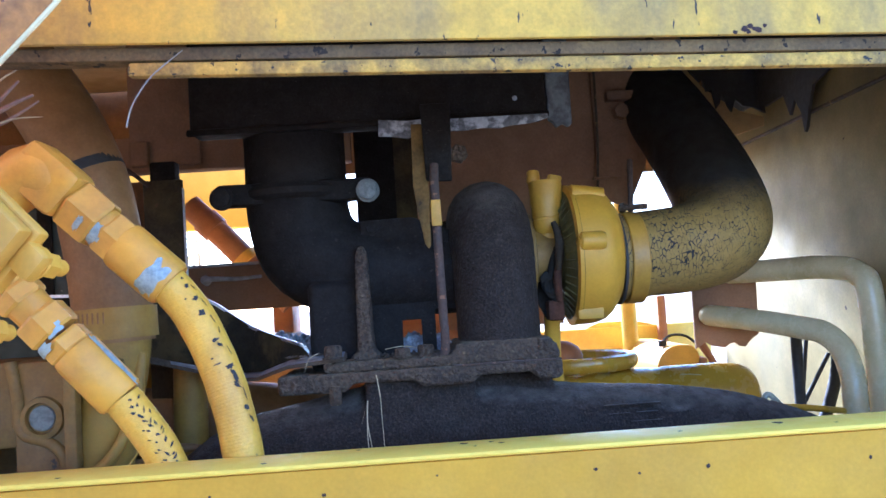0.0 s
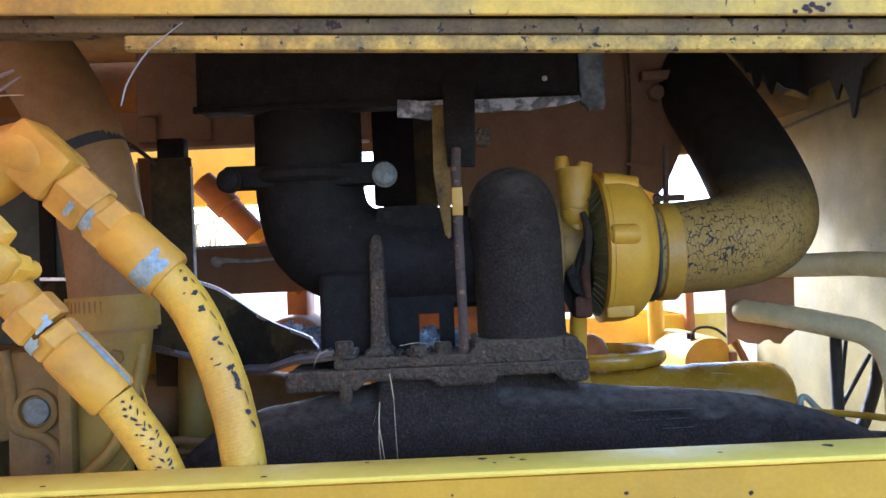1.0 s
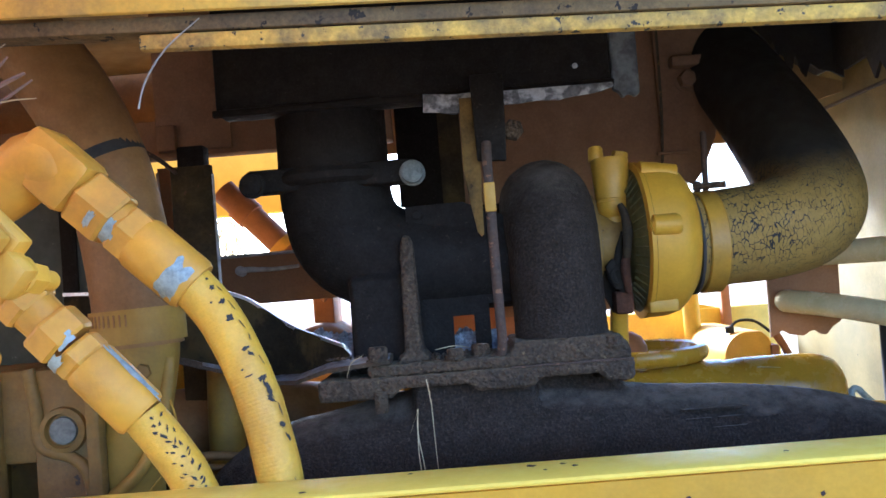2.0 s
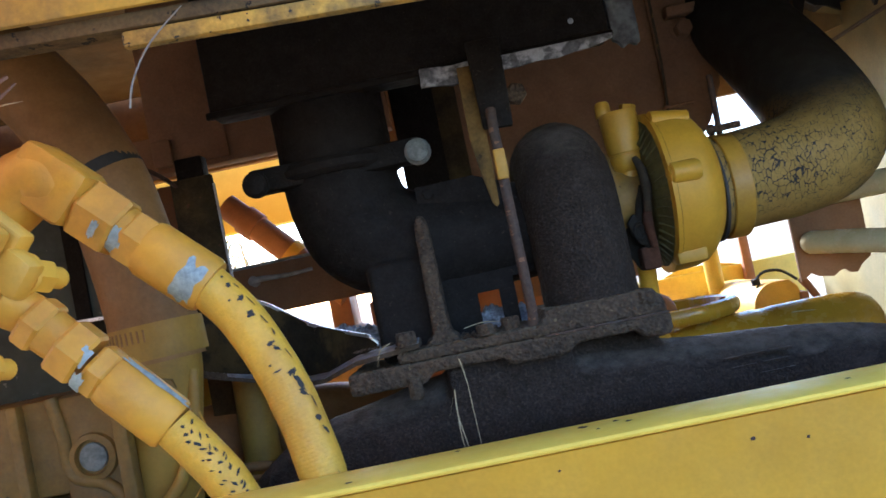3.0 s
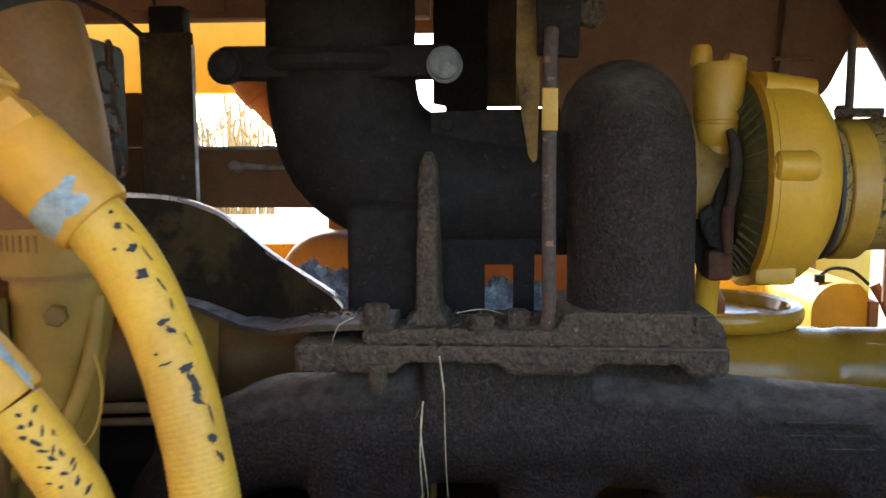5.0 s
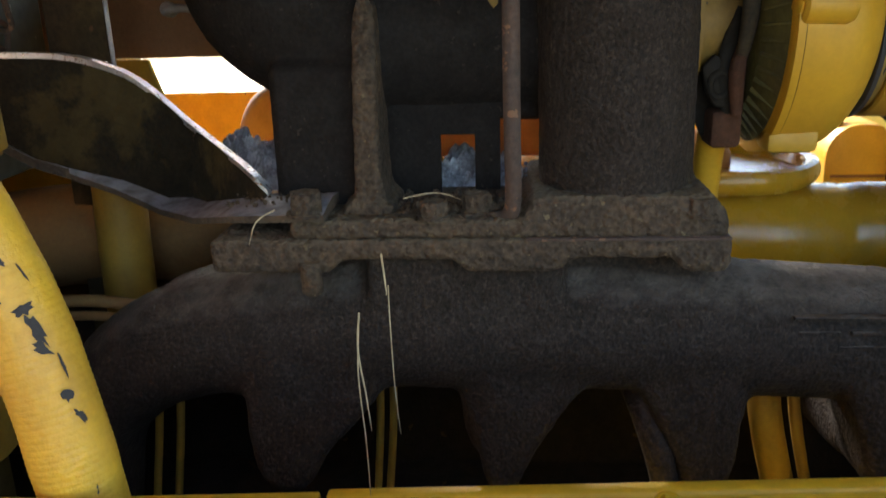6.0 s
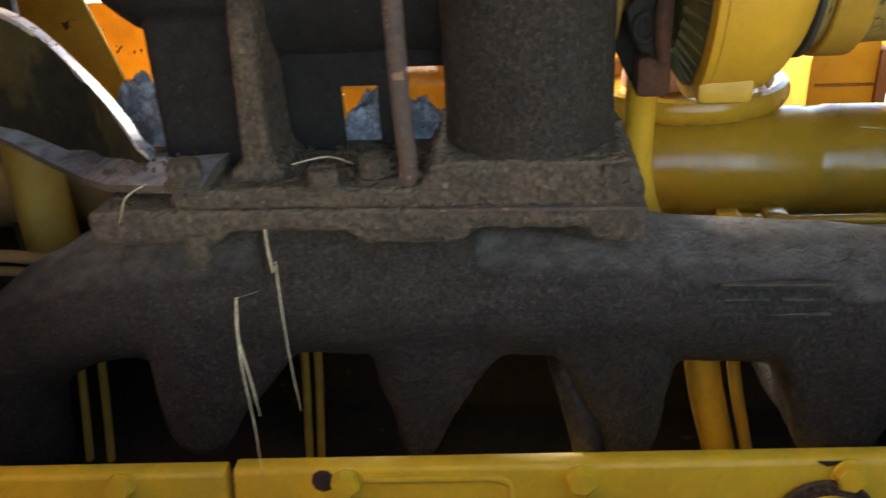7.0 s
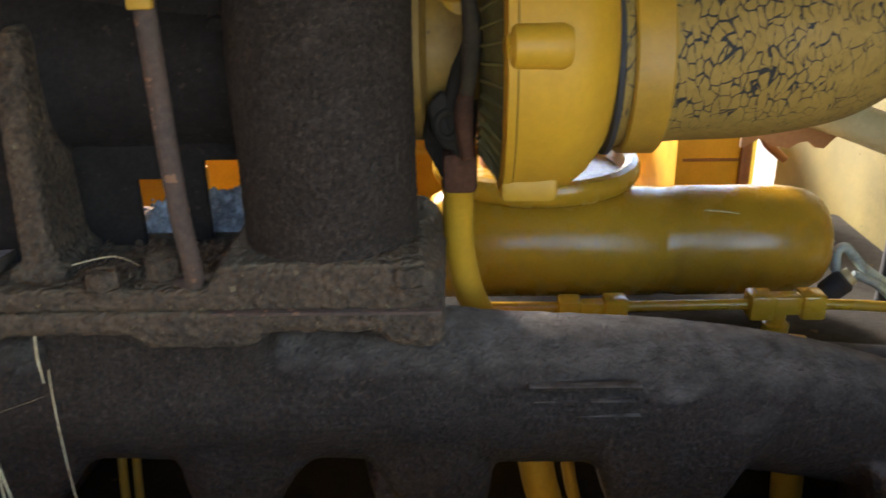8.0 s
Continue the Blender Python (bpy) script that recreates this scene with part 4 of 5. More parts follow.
tagged(part("drain_stub", tube([(0.13, 1.60, 1.44), (0.152, 1.535, 1.396), (0.168, 1.505, 1.345), (0.178, 1.50, 1.29)], [0.016, 0.016, 0.015, 0.014], 14, 4), soot_iron), "sooty steel pipe stub under the manifold", "tube")

# ---- left: brown air pipe, neck, block casting ----
ap = thing("air_pipe", (-0.55, 1.48, 1.50), "brown dusty rubber air pipe clamped to a yellow casting", "pipe")
part("rubber_pipe", tube([(-0.83, 1.50, 2.34), (-0.735, 1.49, 2.22), (-0.640, 1.485, 2.09), (-0.585, 1.48, 1.97), (-0.562, 1.48, 1.86), (-0.550, 1.48, 1.76), (-0.547, 1.48, 1.68)], 0.066, 40, 8), dull_paint, ap)
part("dark_band", tube([(-0.590, 1.48, 1.978), (-0.583, 1.48, 1.962)], 0.0675, 40, 2), rubber, ap)
hc = part("hose_clamp", tube([(-0.5485, 1.48, 1.738), (-0.547, 1.48, 1.686)], 0.0715, 44, 2), clamp_paint, ap, "slotted yellow hose clamp")
for i in range(13):
    a = radians(-100 + i * 7)
    part("slot", box(-0.0012, 0.0012, -0.001, 0.001, -0.009, 0.009, 0, Matrix.Translation((-0.548 + 0.0717 * math.sin(a + 0.4), 1.48 - 0.0717 * math.cos(a + 0.4), 1.722)) @ Matrix.Rotation(a + 0.4, 4, "Z")), dull_paint, hc)
part("neck", tube([(-0.547, 1.48, 1.70), (-0.548, 1.48, 1.66), (-0.56, 1.485, 1.58), (-0.59, 1.50, 1.48), (-0.62, 1.52, 1.36)], [0.060, 0.058, 0.052, 0.06, 0.075], 36, 6), clamp_paint, ap, "yellow cast neck")
part("rib", tube([(-0.497, 1.46, 1.66), (-0.506, 1.45, 1.58), (-0.54, 1.44, 1.50), (-0.60, 1.43, 1.45)], 0.010, 10, 6), clamp_paint, ap)
part("bolt", hexbolt((-0.52, 1.412, 1.645), (0.3, -1, 0), 0.022, 0.014, 0.0), grimy_paint, ap)
gc = thing("gear_case", (-0.72, 1.46, 1.10), "yellow cast gear case with ribs and a plugged hole", "casting")
part("case", box(-1.30, -0.805, 1.43, 1.60, 0.80, 1.66, 0.012), grimy_paint, gc)
part("side_boss", box(-0.700, -0.605, 1.43, 1.60, 0.80, 1.66, 0.012), grimy_paint, gc)
part("bridge", box(-0.81, -0.695, 1.432, 1.60, 1.520, 1.66, 0.006), grimy_paint, gc)
part("recess_wall", box(-0.81, -0.695, 1.56, 1.60, 0.80, 1.53, 0.006), grimy_paint, gc)
part("ring", lathe([(0, 0.036), (0.010, 0.034), (0.012, 0.026), (0.004, 0.024)], (-0.650, 1.432, 1.566), (0, -1, 0), 28), grimy_paint, gc)
part("plug", lathe([(0, 0.022), (0.008, 0.020), (0.010, 0.012)], (-0.650, 1.432, 1.566), (0, -1, 0), 20), grey_bolt, gc, "grey plug")
part("rib", tube([(-0.70, 1.43, 1.66), (-0.69, 1.43, 1.60), (-0.685, 1.43, 1.545), (-0.64, 1.43, 1.525), (-0.615, 1.43, 1.49), (-0.612, 1.43, 1.40)], 0.010, 10, 6), grimy_paint, gc)
part("rib", box(-0.612, -0.590, 1.412, 1.44, 1.36, 1.66, 0.006), grimy_paint, gc)
part("rib", box(-0.76, -0.742, 1.412, 1.44, 1.36, 1.66, 0.006), grimy_paint, gc)

tk = thing("side_tank", (-0.85, 1.75, 1.40), "grey-green dusty tank behind the hoses", "tank")
part("body", box(-1.6, -0.715, 1.78, 2.05, 1.57, 2.02, 0.02), tank_green, tk)
part("strap", box(-0.80, -0.77, 1.772, 1.78, 1.60, 2.02, 0.002), black_iron, tk)

# ---- hydraulic hoses ----
def ringed(pts, r, pitch=0.0046, depth=0.0004, seg=28):
    """A wrapped hose: fine rings along a smooth line."""
    line = spline(pts, 40)
    out, run = [line[0]], 0.0
    for p, q in zip(line, line[1:]):
        d = (q - p).length
        while run + d >= pitch / 3:
            k = (pitch / 3 - run) / d
            p = p.lerp(q, k)
            out.append(p)
            d, run = (q - p).length, 0.0
        run += d
    rs = [r + (depth if i % 3 == 0 else 0.0) + 0.0006 * noise.noise(out[i] * 40) for i in range(len(out))]
    return tube(out, rs, seg, 1, None, True, True)


def nut(a, b, across, parent, material, name="nut"):
    """A six-sided nut between two points."""
    a, b = Vector(a), Vector(b)
    h, r = (b - a).length, across / math.sqrt(3)
    return part(name, lathe([(0, r * 0.92), (0.004, r), (h - 0.004, r), (h, r * 0.92)], a, b - a, 6), material, parent, "", 25)


def at(a, b, u):
    return Vector(a).lerp(Vector(b), u)


def bare_patch(a, b, r, u0, u1, ang0, ang1, parent, seed):
    """A ragged patch where the paint has come off a round fitting."""
    a, b = Vector(a), Vector(b)
    d = (b - a).normalized()
    front = (Vector((0, -1, 0)) - d * d.dot(Vector((0, -1, 0)))).normalized()
    side = d.cross(front)
    bm = bmesh.new()
    nu, nv = 9, 9
    rows = []
    for i in range(nu):
        row = []
        for j in range(nv):
            u, v = i / (nu - 1), j / (nv - 1)
            w = 0.22 * noise.noise(Vector((u * 3 + seed, v * 3, seed)))
            uu = u0 + (u1 - u0) * (u + w * (1 if i in (0, nu - 1) else 0.3))
            an = radians(ang0 + (ang1 - ang0) * (v + 1.3 * w * (1 if j in (0, nv - 1) else 0.4)))
            row.append(bm.verts.new(a.lerp(b, uu) + (front * math.cos(an) + side * math.sin(an)) * (r + 0.0008)))
        rows.append(row)
    for p, q in zip(rows, rows[1:]):
        for j in range(nv - 1):
            bm.faces.new((p[j], p[j + 1], q[j + 1], q[j]))
    return part("bare_patch", bm, patch_metal, parent, "pale bare metal patch", 80)


def chips(pts, r, marks, parent, seed, label="black chips in the cracked paint"):
    """Ragged chips along a hose: (share of the length, degrees to the side, length, width, slant)."""
    line = spline(pts, 40)
    far = [0.0]
    for p, q in zip(line, line[1:]):
        far.append(far[-1] + (q - p).length)

    def spot(s, ang):
        k = max(i for i in range(len(line) - 1) if far[i] <= s or i == 0)
        p = line[k].lerp(line[k + 1], (s - far[k]) / (far[k + 1] - far[k]))
        d = (line[k + 1] - line[k]).normalized()
        front = (Vector((0, -1, 0)) + d * d.y).normalized()
        return p + (front * math.cos(ang) - d.cross(front) * math.sin(ang)) * (r + 0.0013)

    rnd = random.Random(seed)
    for u, ang, long, wide, slant in marks:
        bm = bmesh.new()
        ring = []
        for i in range(14):
            a = math.tau * i / 14
            k = rnd.uniform(0.45, 1.15)
            e, w = 0.5 * long * k * math.cos(a), 0.5 * wide * k * math.sin(a)
            ring.append(bm.verts.new(spot(u + e, radians(ang) + (w + slant * e) / r)))
        mid = bm.verts.new(spot(u, radians(ang)))
        for i in range(14):
            bm.faces.new((mid, ring[i], ring[(i + 1) % 14]))
        part("chip", bm, chip_black, parent, label, 80)


ha = thing("hydraulic_hose", (-0.29, 1.19, 1.50), "thick yellow painted hydraulic hose with chipped paint and swivel elbow", "hose", "hydraulic hoses")
a0, a1 = Vector((-0.535, 1.200, 1.920)), Vector((-0.376, 1.212, 1.764))
part("elbow", tube([(-0.66, 1.20, 1.865), (-0.60, 1.200, 1.893), (-0.558, 1.20, 1.925), a0, at(a0, a1, 0.1)], [0.034, 0.036, 0.042, 0.042, 0.038], 20, 4), fitting_paint, ha)
part("elbow_block", box(-0.045, 0.045, -0.036, 0.036, -0.038, 0.034, 0.012, Matrix.Translation((-0.527, 1.20, 1.918)) @ Matrix.Rotation(radians(44), 4, "Y")), fitting_paint, ha)
nut(at(a0, a1, 0.23), at(a0, a1, 0.46), 0.070, ha, fitting_paint, "swivel_nut")
part("collar", lathe([(0, 0.030), (0.05, 0.030)], at(a0, a1, 0.44), a1 - a0, 24), fitting_paint, ha)
nut(at(a0, a1, 0.50), at(a0, a1, 0.64), 0.062, ha, fitting_paint)
part("ferrule", lathe([(0, 0.034), (0.006, 0.036), (0.083, 0.036), (0.089, 0.033)], at(a0, a1, 0.62), a1 - a0, 28), fitting_paint, ha, "crimped ferrule with bare metal patches")
RUN_A = [at(a0, a1, 0.98), (-0.345, 1.214, 1.720), (-0.313, 1.208, 1.652), (-0.292, 1.20, 1.585), (-0.279, 1.195, 1.515), (-0.272, 1.195, 1.44), (-0.27, 1.20, 1.30), (-0.28, 1.22, 1.15)]
part("hose", ringed(RUN_A, 0.0275), hose_paint, ha)
chips(RUN_A, 0.0275, [(0.014, 52, 0.004, 0.006, 0), (0.026, 46, 0.007, 0.009, 0.4), (0.032, 62, 0.014, 0.0022, 0.2), (0.046, 44, 0.007, 0.010, -0.5), (0.056, 60, 0.016, 0.0020, 0.1), (0.068, 36, 0.011, 0.013, 0.3), (0.082, 56, 0.014, 0.0022, 0.2),
                      (0.098, 58, 0.012, 0.0026, -0.2), (0.110, 34, 0.006, 0.011, -0.8), (0.118, 40, 0.009, 0.007, 0.6), (0.128, 60, 0.016, 0.0022, 0.1), (0.142, 14, 0.003, 0.012, -0.2), (0.150, 42, 0.010, 0.014, -0.4), (0.164, 46, 0.024, 0.008, 0.25), (0.176, 44, 0.012, 0.010, 0.5),
                      (0.190, 60, 0.018, 0.003, 0.1), (0.208, 52, 0.009, 0.008, 0.2), (0.222, 58, 0.014, 0.005, 0.4), (0.040, 20, 0.003, 0.004, 0), (0.132, 4, 0.003, 0.005, 0)], ha, 21)
bare_patch(a0, a1, 0.0305, 0.455, 0.535, -10, 55, ha, 1.0)
bare_patch(a0, a1, 0.0375, 0.36, 0.40, 0, 35, ha, 4.0)
bare_patch(a0, a1, 0.0360, 0.87, 0.99, -35, 50, ha, 2.0)
hb = thing("hydraulic_hose", (-0.38, 1.18, 1.50), "yellow painted hydraulic hose with cracked paint and bare ferrule edge", "hose", "hydraulic hoses")
b0, b1 = Vector((-0.575, 1.165, 1.775)), Vector((-0.432, 1.185, 1.606))
part("pipe_end", tube([(-0.68, 1.03, 1.83), (-0.62, 1.10, 1.815), b0, at(b0, b1, 0.1)], 0.026, 18, 5), fitting_paint, hb)
nut(at(b0, b1, 0.05), at(b0, b1, 0.16), 0.060, hb, fitting_paint)
part("collar", lathe([(0, 0.028), (0.05, 0.026)], at(b0, b1, 0.14), b1 - b0, 24), fitting_paint, hb)
nut(at(b0, b1, 0.26), at(b0, b1, 0.42), 0.064, hb, fitting_paint, "swivel_nut")
nut(at(b0, b1, 0.45), at(b0, b1, 0.56), 0.058, hb, fitting_paint)
part("ferrule", lathe([(0, 0.031), (0.006, 0.033), (0.085, 0.033), (0.090, 0.030)], at(b0, b1, 0.56), b1 - b0, 28), fitting_paint, hb)
RUN_B = [at(b0, b1, 0.97), (-0.408, 1.187, 1.570), (-0.384, 1.187, 1.528), (-0.365, 1.187, 1.46), (-0.355, 1.19, 1.3), (-0.355, 1.20, 1.15)]
part("hose", ringed(RUN_B, 0.0255), hose_paint, hb)
rnd = random.Random(8)
marks = []
for i in range(15):
    u = 0.010 + 0.0082 * i
    marks.append((u + rnd.uniform(-0.002, 0.002), rnd.uniform(14, 34), rnd.uniform(0.004, 0.010), rnd.uniform(0.003, 0.006), rnd.uniform(0.2, 1.7)))
    marks.append((u + rnd.uniform(0.001, 0.005), rnd.uniform(38, 60), rnd.uniform(0.004, 0.011), rnd.uniform(0.003, 0.0065), rnd.uniform(-1.7, -0.2)))
    if i % 2 and i > 3:
        marks.append((u + rnd.uniform(0.0, 0.004), rnd.uniform(2, 14), rnd.uniform(0.003, 0.006), rnd.uniform(0.003, 0.005), 0.8))
chips(RUN_B, 0.0255, marks, hb, 22)

bare_patch(b0, b1, 0.0335, 0.43, 0.49, 10, 60, hb, 3.0)
bare_patch(b0, b1, 0.0315, 0.38, 0.44, -40, 0, hb, 5.0)
bare_patch(b0, b1, 0.0332, 0.57, 0.95, -82, -66, hb, 6.0)

# ---- flange block and pipe in front, rusty plate ----
fb = thing("pipe_flange", (-0.50, 0.89, 1.79), "square yellow pipe flange with four bolts and welded pipe", "flange")
tilt = Matrix.Translation((-0.446, 0.770, 1.788)) @ Matrix.Rotation(radians(-12), 4, "Z") @ Matrix.Rotation(radians(-45), 4, "Y")
part("plate", box(-0.0655, 0.0655, 0.0, 0.020, -0.049, 0.049, 0.004, tilt), fitting_paint, fb)
part("backing", box(-0.066, 0.066, 0.023, 0.040, -0.052, 0.050, 0.004, tilt), fitting_paint, fb)
for u in (0.040, -0.040):
    for w in (-0.060, 0.038):
        way = tilt.to_3x3() @ Vector((0, 1, -0.25))
        bolt = part("bolt", hexbolt(tilt @ Vector((u, 0.034, w)), way, 0.022, 0.020, 0.015), fitting_paint, fb)
        part("stud", lathe([(0, 0.008), (0.030, 0.008), (0.033, 0.006)], tilt @ Vector((u, 0.034, w)), way, 14), fitting_paint, bolt)
    part("ear", box(u - 0.016, u + 0.016, 0.018, 0.038, -0.073, -0.046, 0.007, tilt), fitting_paint, fb)
n0 = tilt @ Vector((0.0, 0.012, 0.0))
part("pipe", tube([n0, n0 + Vector((-0.008, -0.022, 0.0)), n0 + Vector((-0.040, -0.034, 0.002)), (-0.56, 0.748, 1.799), (-0.80, 0.76, 1.802), (-1.1, 0.80, 1.795), (-1.45, 0.95, 1.78), (-1.61, 1.25, 1.75)], 0.0240, 28, 6), fitting_paint, fb)
part("weld", tube([tilt @ Vector((0.0265 * math.cos(a), 0.0, 0.0265 * math.sin(a))) for a in [i * math.tau / 20 for i in range(21)]], 0.005, 8, 2, None, True, True), fitting_paint, fb)
# the door's reach far left and up is added to block the sky
pl = slab([(-0.255, 2.04), (-0.302, 1.986), (-0.349, 1.938), (-0.394, 1.893), (-0.425, 1.884), (-0.447, 1.862), (-0.470, 1.842), (-0.56, 1.834), (-2.3, 1.834), (-2.3, 3.4), (-0.255, 3.4)], 0.700, 0.712, 0.003)
tagged(part("door_1", pl, rust_plate), "rusty orange-yellow steel side door swung open beside the bay", "door", kind="structure")
hp = thing("hinge_plate", (-0.45, 0.72, 1.83), "rust-eaten yellow hinge plate behind the pipe flange", "plate")
part("sheet", slab([(-0.80, 1.826), (-0.80, 1.905), (-0.489, 1.896), (-0.441, 1.890), (-0.400, 1.885), (-0.418, 1.861), (-0.461, 1.828)], 0.716, 0.724, 0.002), rust_plate, hp)
part("knuckle", tube([(-0.414, 0.706, 1.886), (-0.404, 0.722, 1.878)], 0.004, 14, 2), rust_plate, hp)
tagged(part("door_edge", tube([(-0.255, 0.704, 2.04), (-0.302, 0.704, 1.986), (-0.349, 0.704, 1.938), (-0.394, 0.704, 1.893)], 0.0026, 8, 4), pipe_paint), "worn bright edge of the rusty door", "trim", kind="structure")

# out of view, added only to keep sky light off the left side
tagged(part("sky_block", box(-0.98, -0.95, -1.6, 0.695, 0.55, 3.40, 0.004), rust_plate), "unseen rusty yellow panel added to block sky light from the left", "door", kind="structure")

# ---- left rear: post, beam, back wall with cut-out, chain ----
ps = thing("post", (-0.555, 1.85, 1.34), "soot-blackened square steel post", "post")
part("tube", box(-0.600, -0.516, 1.83, 1.842, 1.20, 2.01, 0.004), burnt_post, ps)
# sunlit rim of the post painted as a pale steel tube
part("edge", tube([(-0.514, 1.834, 1.30), (-0.514, 1.834, 1.7), (-0.516, 1.834, 1.99)], 0.0032, 8, 3), bare_steel, ps, "bright pale edge")
part("cap", box(-0.585, -0.530, 1.832, 1.87, 2.005, 2.05, 0.004), black_iron, ps)
bmx = thing("cross_beam", (-0.5, 1.97, 2.05), "brown painted cross beam under the hood", "beam")
part("web", box(-1.0, -0.16, 1.95, 2.00, 2.05, 2.13, 0.004), brown_paint, bmx)
part("upright", box(-0.66, -0.50, 1.94, 1.95, 2.06, 2.43, 0.003), brown_paint, bmx)
part("lug", box(-0.655, -0.615, 1.925, 1.95, 2.06, 2.115, 0.004), brown_paint, bmx)
bw = thing("rear_plate", (-0.5, 2.16, 1.2), "dull brown steel plate with a rectangular cut-out", "plate")
part("lower_sheet", box(-1.6, -0.18, 2.15, 2.16, 1.722, 1.838, 0.002), brown_paint, bw)
part("slant_sheet", slab([(-1.25, 1.720), (-0.597, 1.720), (-0.541, 1.545), (-0.515, 1.46), (-0.50, 1.30), (-1.25, 1.30)], 2.140, 2.148, 0.001), far_orange, bw, "orange painted lower sheet")
# light on the sheet's edge is painted as a lighter yellow tube
part("slant_edge", tube([(-0.597, 2.139, 1.719), (-0.569, 2.139, 1.632), (-0.541, 2.139, 1.545), (-0.515, 2.139, 1.46)], 0.0034, 8, 3), rail_yellow, bw, "bright edge of the lower sheet")
part("left_sheet", slab([(-0.715, 1.838), (-0.630, 1.838), (-0.655, 1.90), (-0.672, 1.98), (-0.675, 2.06), (-0.735, 2.06), (-0.728, 1.93)], 2.15, 2.16, 0.001), brown_paint, bw)
part("outer_sheet", box(-1.25, -0.737, 2.15, 2.16, 1.8385, 1.945, 0.001), brown_paint, bw)
# pale tube stands in for sunlight along the plate's left side
part("side_edge", tube([(-0.735, 2.155, 2.05), (-0.728, 2.155, 1.93), (-0.715, 2.155, 1.83), (-0.708, 2.155, 1.73)], 0.006, 8, 5), bare_steel, bw, "pale side edge with its sunlit rim put into the colour")
part("edge", tube([(-0.675, 2.15, 2.03), (-0.656, 2.15, 1.90), (-0.638, 2.15, 1.85), (-0.622, 2.15, 1.838), (-0.48, 2.15, 1.838), (-0.36, 2.15, 1.838)], 0.004, 8, 5), bare_steel, bw, "bright cut edge")
part("bolt", lathe([(0, 0.012), (0.02, 0.012), (0.024, 0.007)], (-0.55, 2.15, 1.80), (0, -1, 0.1), 14), bare_steel, bw)
part("lever", tube([(-0.555, 2.130, 1.797), (-0.535, 2.125, 1.803), (-0.47, 2.125, 1.800), (-0.41, 2.125, 1.803)], [0.007, 0.007, 0.005, 0.004], 10, 5), bare_steel, bw, "bright worn lever")
def link():
    """One link of chain."""
    pts = []
    for i in range(17):
        a = math.tau * i / 16
        pts.append((0.011 * math.cos(a), 0, 0.011 * math.sin(a) + (0.010 if math.sin(a) > 0 else -0.010)))
    return tube(pts, 0.0035, 8, 2, None, True, True)


ch = thing("chain", (-0.66, 1.72, 1.80), "rusty short-link chain hanging beside the post", "chain")
lk = part("link", link(), rust_steel, ch)
lk.matrix_basis = pose(-0.665, 1.72, 2.02) 
lk.matrix_parent_inverse = Matrix.Translation(-ch.location)
for i in range(1, 17):
    o = new("link", lk.data)
    o.parent, o.matrix_parent_inverse = ch, Matrix.Translation(-ch.location)
    u = i / 16
    x = -0.665 + (0.10 * u if u < 0.6 else 0.06)
    z = 2.02 - 0.034 * i if i < 9 else 1.75 + 0.030 * (i - 9)
    if i >= 9:
        x = -0.60
    o.matrix_basis = pose(x + 0.004 * (i % 3), 1.72, z, 0, 12, 90 * (i % 2) + 8 * i)
part("hook", tube([(-0.665, 1.72, 2.035), (-0.660, 1.74, 2.048), (-0.62, 1.80, 2.03), (-0.585, 1.835, 1.995)], 0.0045, 8, 5), rust_steel, ch)
tagged(part("pillar", tube([(-0.504, 1.765, 1.30), (-0.502, 1.765, 1.50), (-0.496, 1.765, 1.665)], 0.034, 24, 4), clamp_paint), "grimy yellow painted round pillar behind the manifold", "pillar")
tagged(part("side_pipe", tube([(-0.95, 1.86, 1.43), (-0.75, 1.86, 1.475), (-0.60, 1.88, 1.492), (-0.40, 1.90, 1.487), (-0.20, 1.95, 1.445), (0.0, 2.0, 1.40)], 0.075, 28, 6), dull_paint), "dull brown painted pipe behind the bracket", "pipe")
for z, r in ((1.455, 0.008), (1.435, 0.006)):
    tagged(part("small_line", tube([(-0.75, 1.66, z), (-0.55, 1.66, z + 0.012), (-0.47, 1.66, z + 0.010), (-0.42, 1.68, z - 0.012)], r, 10, 6), dull_paint), "thin dull yellow line on the engine head", "tube", "thin lines")

# ---- right: tubes, plate, struts ----
def rail_tube(pts, r, label):
    """A bent tube with a rounded end."""
    h = thing("handrail", pts[-1], label, "tube", "bent tubes")
    part("tube", tube(pts, [r * 0.80, r * 0.97] + [r] * (len(pts) - 2), 28, 8), pipe_paint, h)
    part("foot", lathe([(0, r * 1.5), (0.012, r * 1.5), (0.016, r * 1.2)], pts[-1], (0, 0, 1), 24), pipe_paint, h)
    return h


rail_tube([(0.688, 2.100, 1.634), (0.693, 2.092, 1.634), (0.70, 2.080, 1.633), (0.772, 2.00, 1.619), (0.838, 1.905, 1.600), (0.866, 1.862, 1.588), (0.884, 1.828, 1.556), (0.888, 1.80, 1.50), (0.885, 1.79, 1.43), (0.884, 1.785, 1.30)], 0.026, "bent pale yellow steel tube with a bright top")
rail_tube([(0.688, 2.216, 1.735), (0.692, 2.21, 1.735), (0.70, 2.20, 1.735), (0.83, 2.02, 1.735), (0.90, 1.90, 1.733), (0.935, 1.83, 1.715), (0.945, 1.80, 1.65), (0.945, 1.79, 1.30)], 0.027, "upper bent pale yellow steel tube")
tagged(part("tube_plate", slab([(0.662, 1.84), (0.660, 1.552), (0.674, 1.560), (0.686, 1.567), (0.704, 1.556), (0.733, 1.551), (0.748, 1.560), (0.760, 1.562), (0.772, 1.552), (0.786, 1.550), (0.800, 1.566), (0.822, 1.580), (0.83, 1.84)], 2.11, 2.12, 0.001), brown_paint), "brown steel plate with a ragged lower edge", "plate")
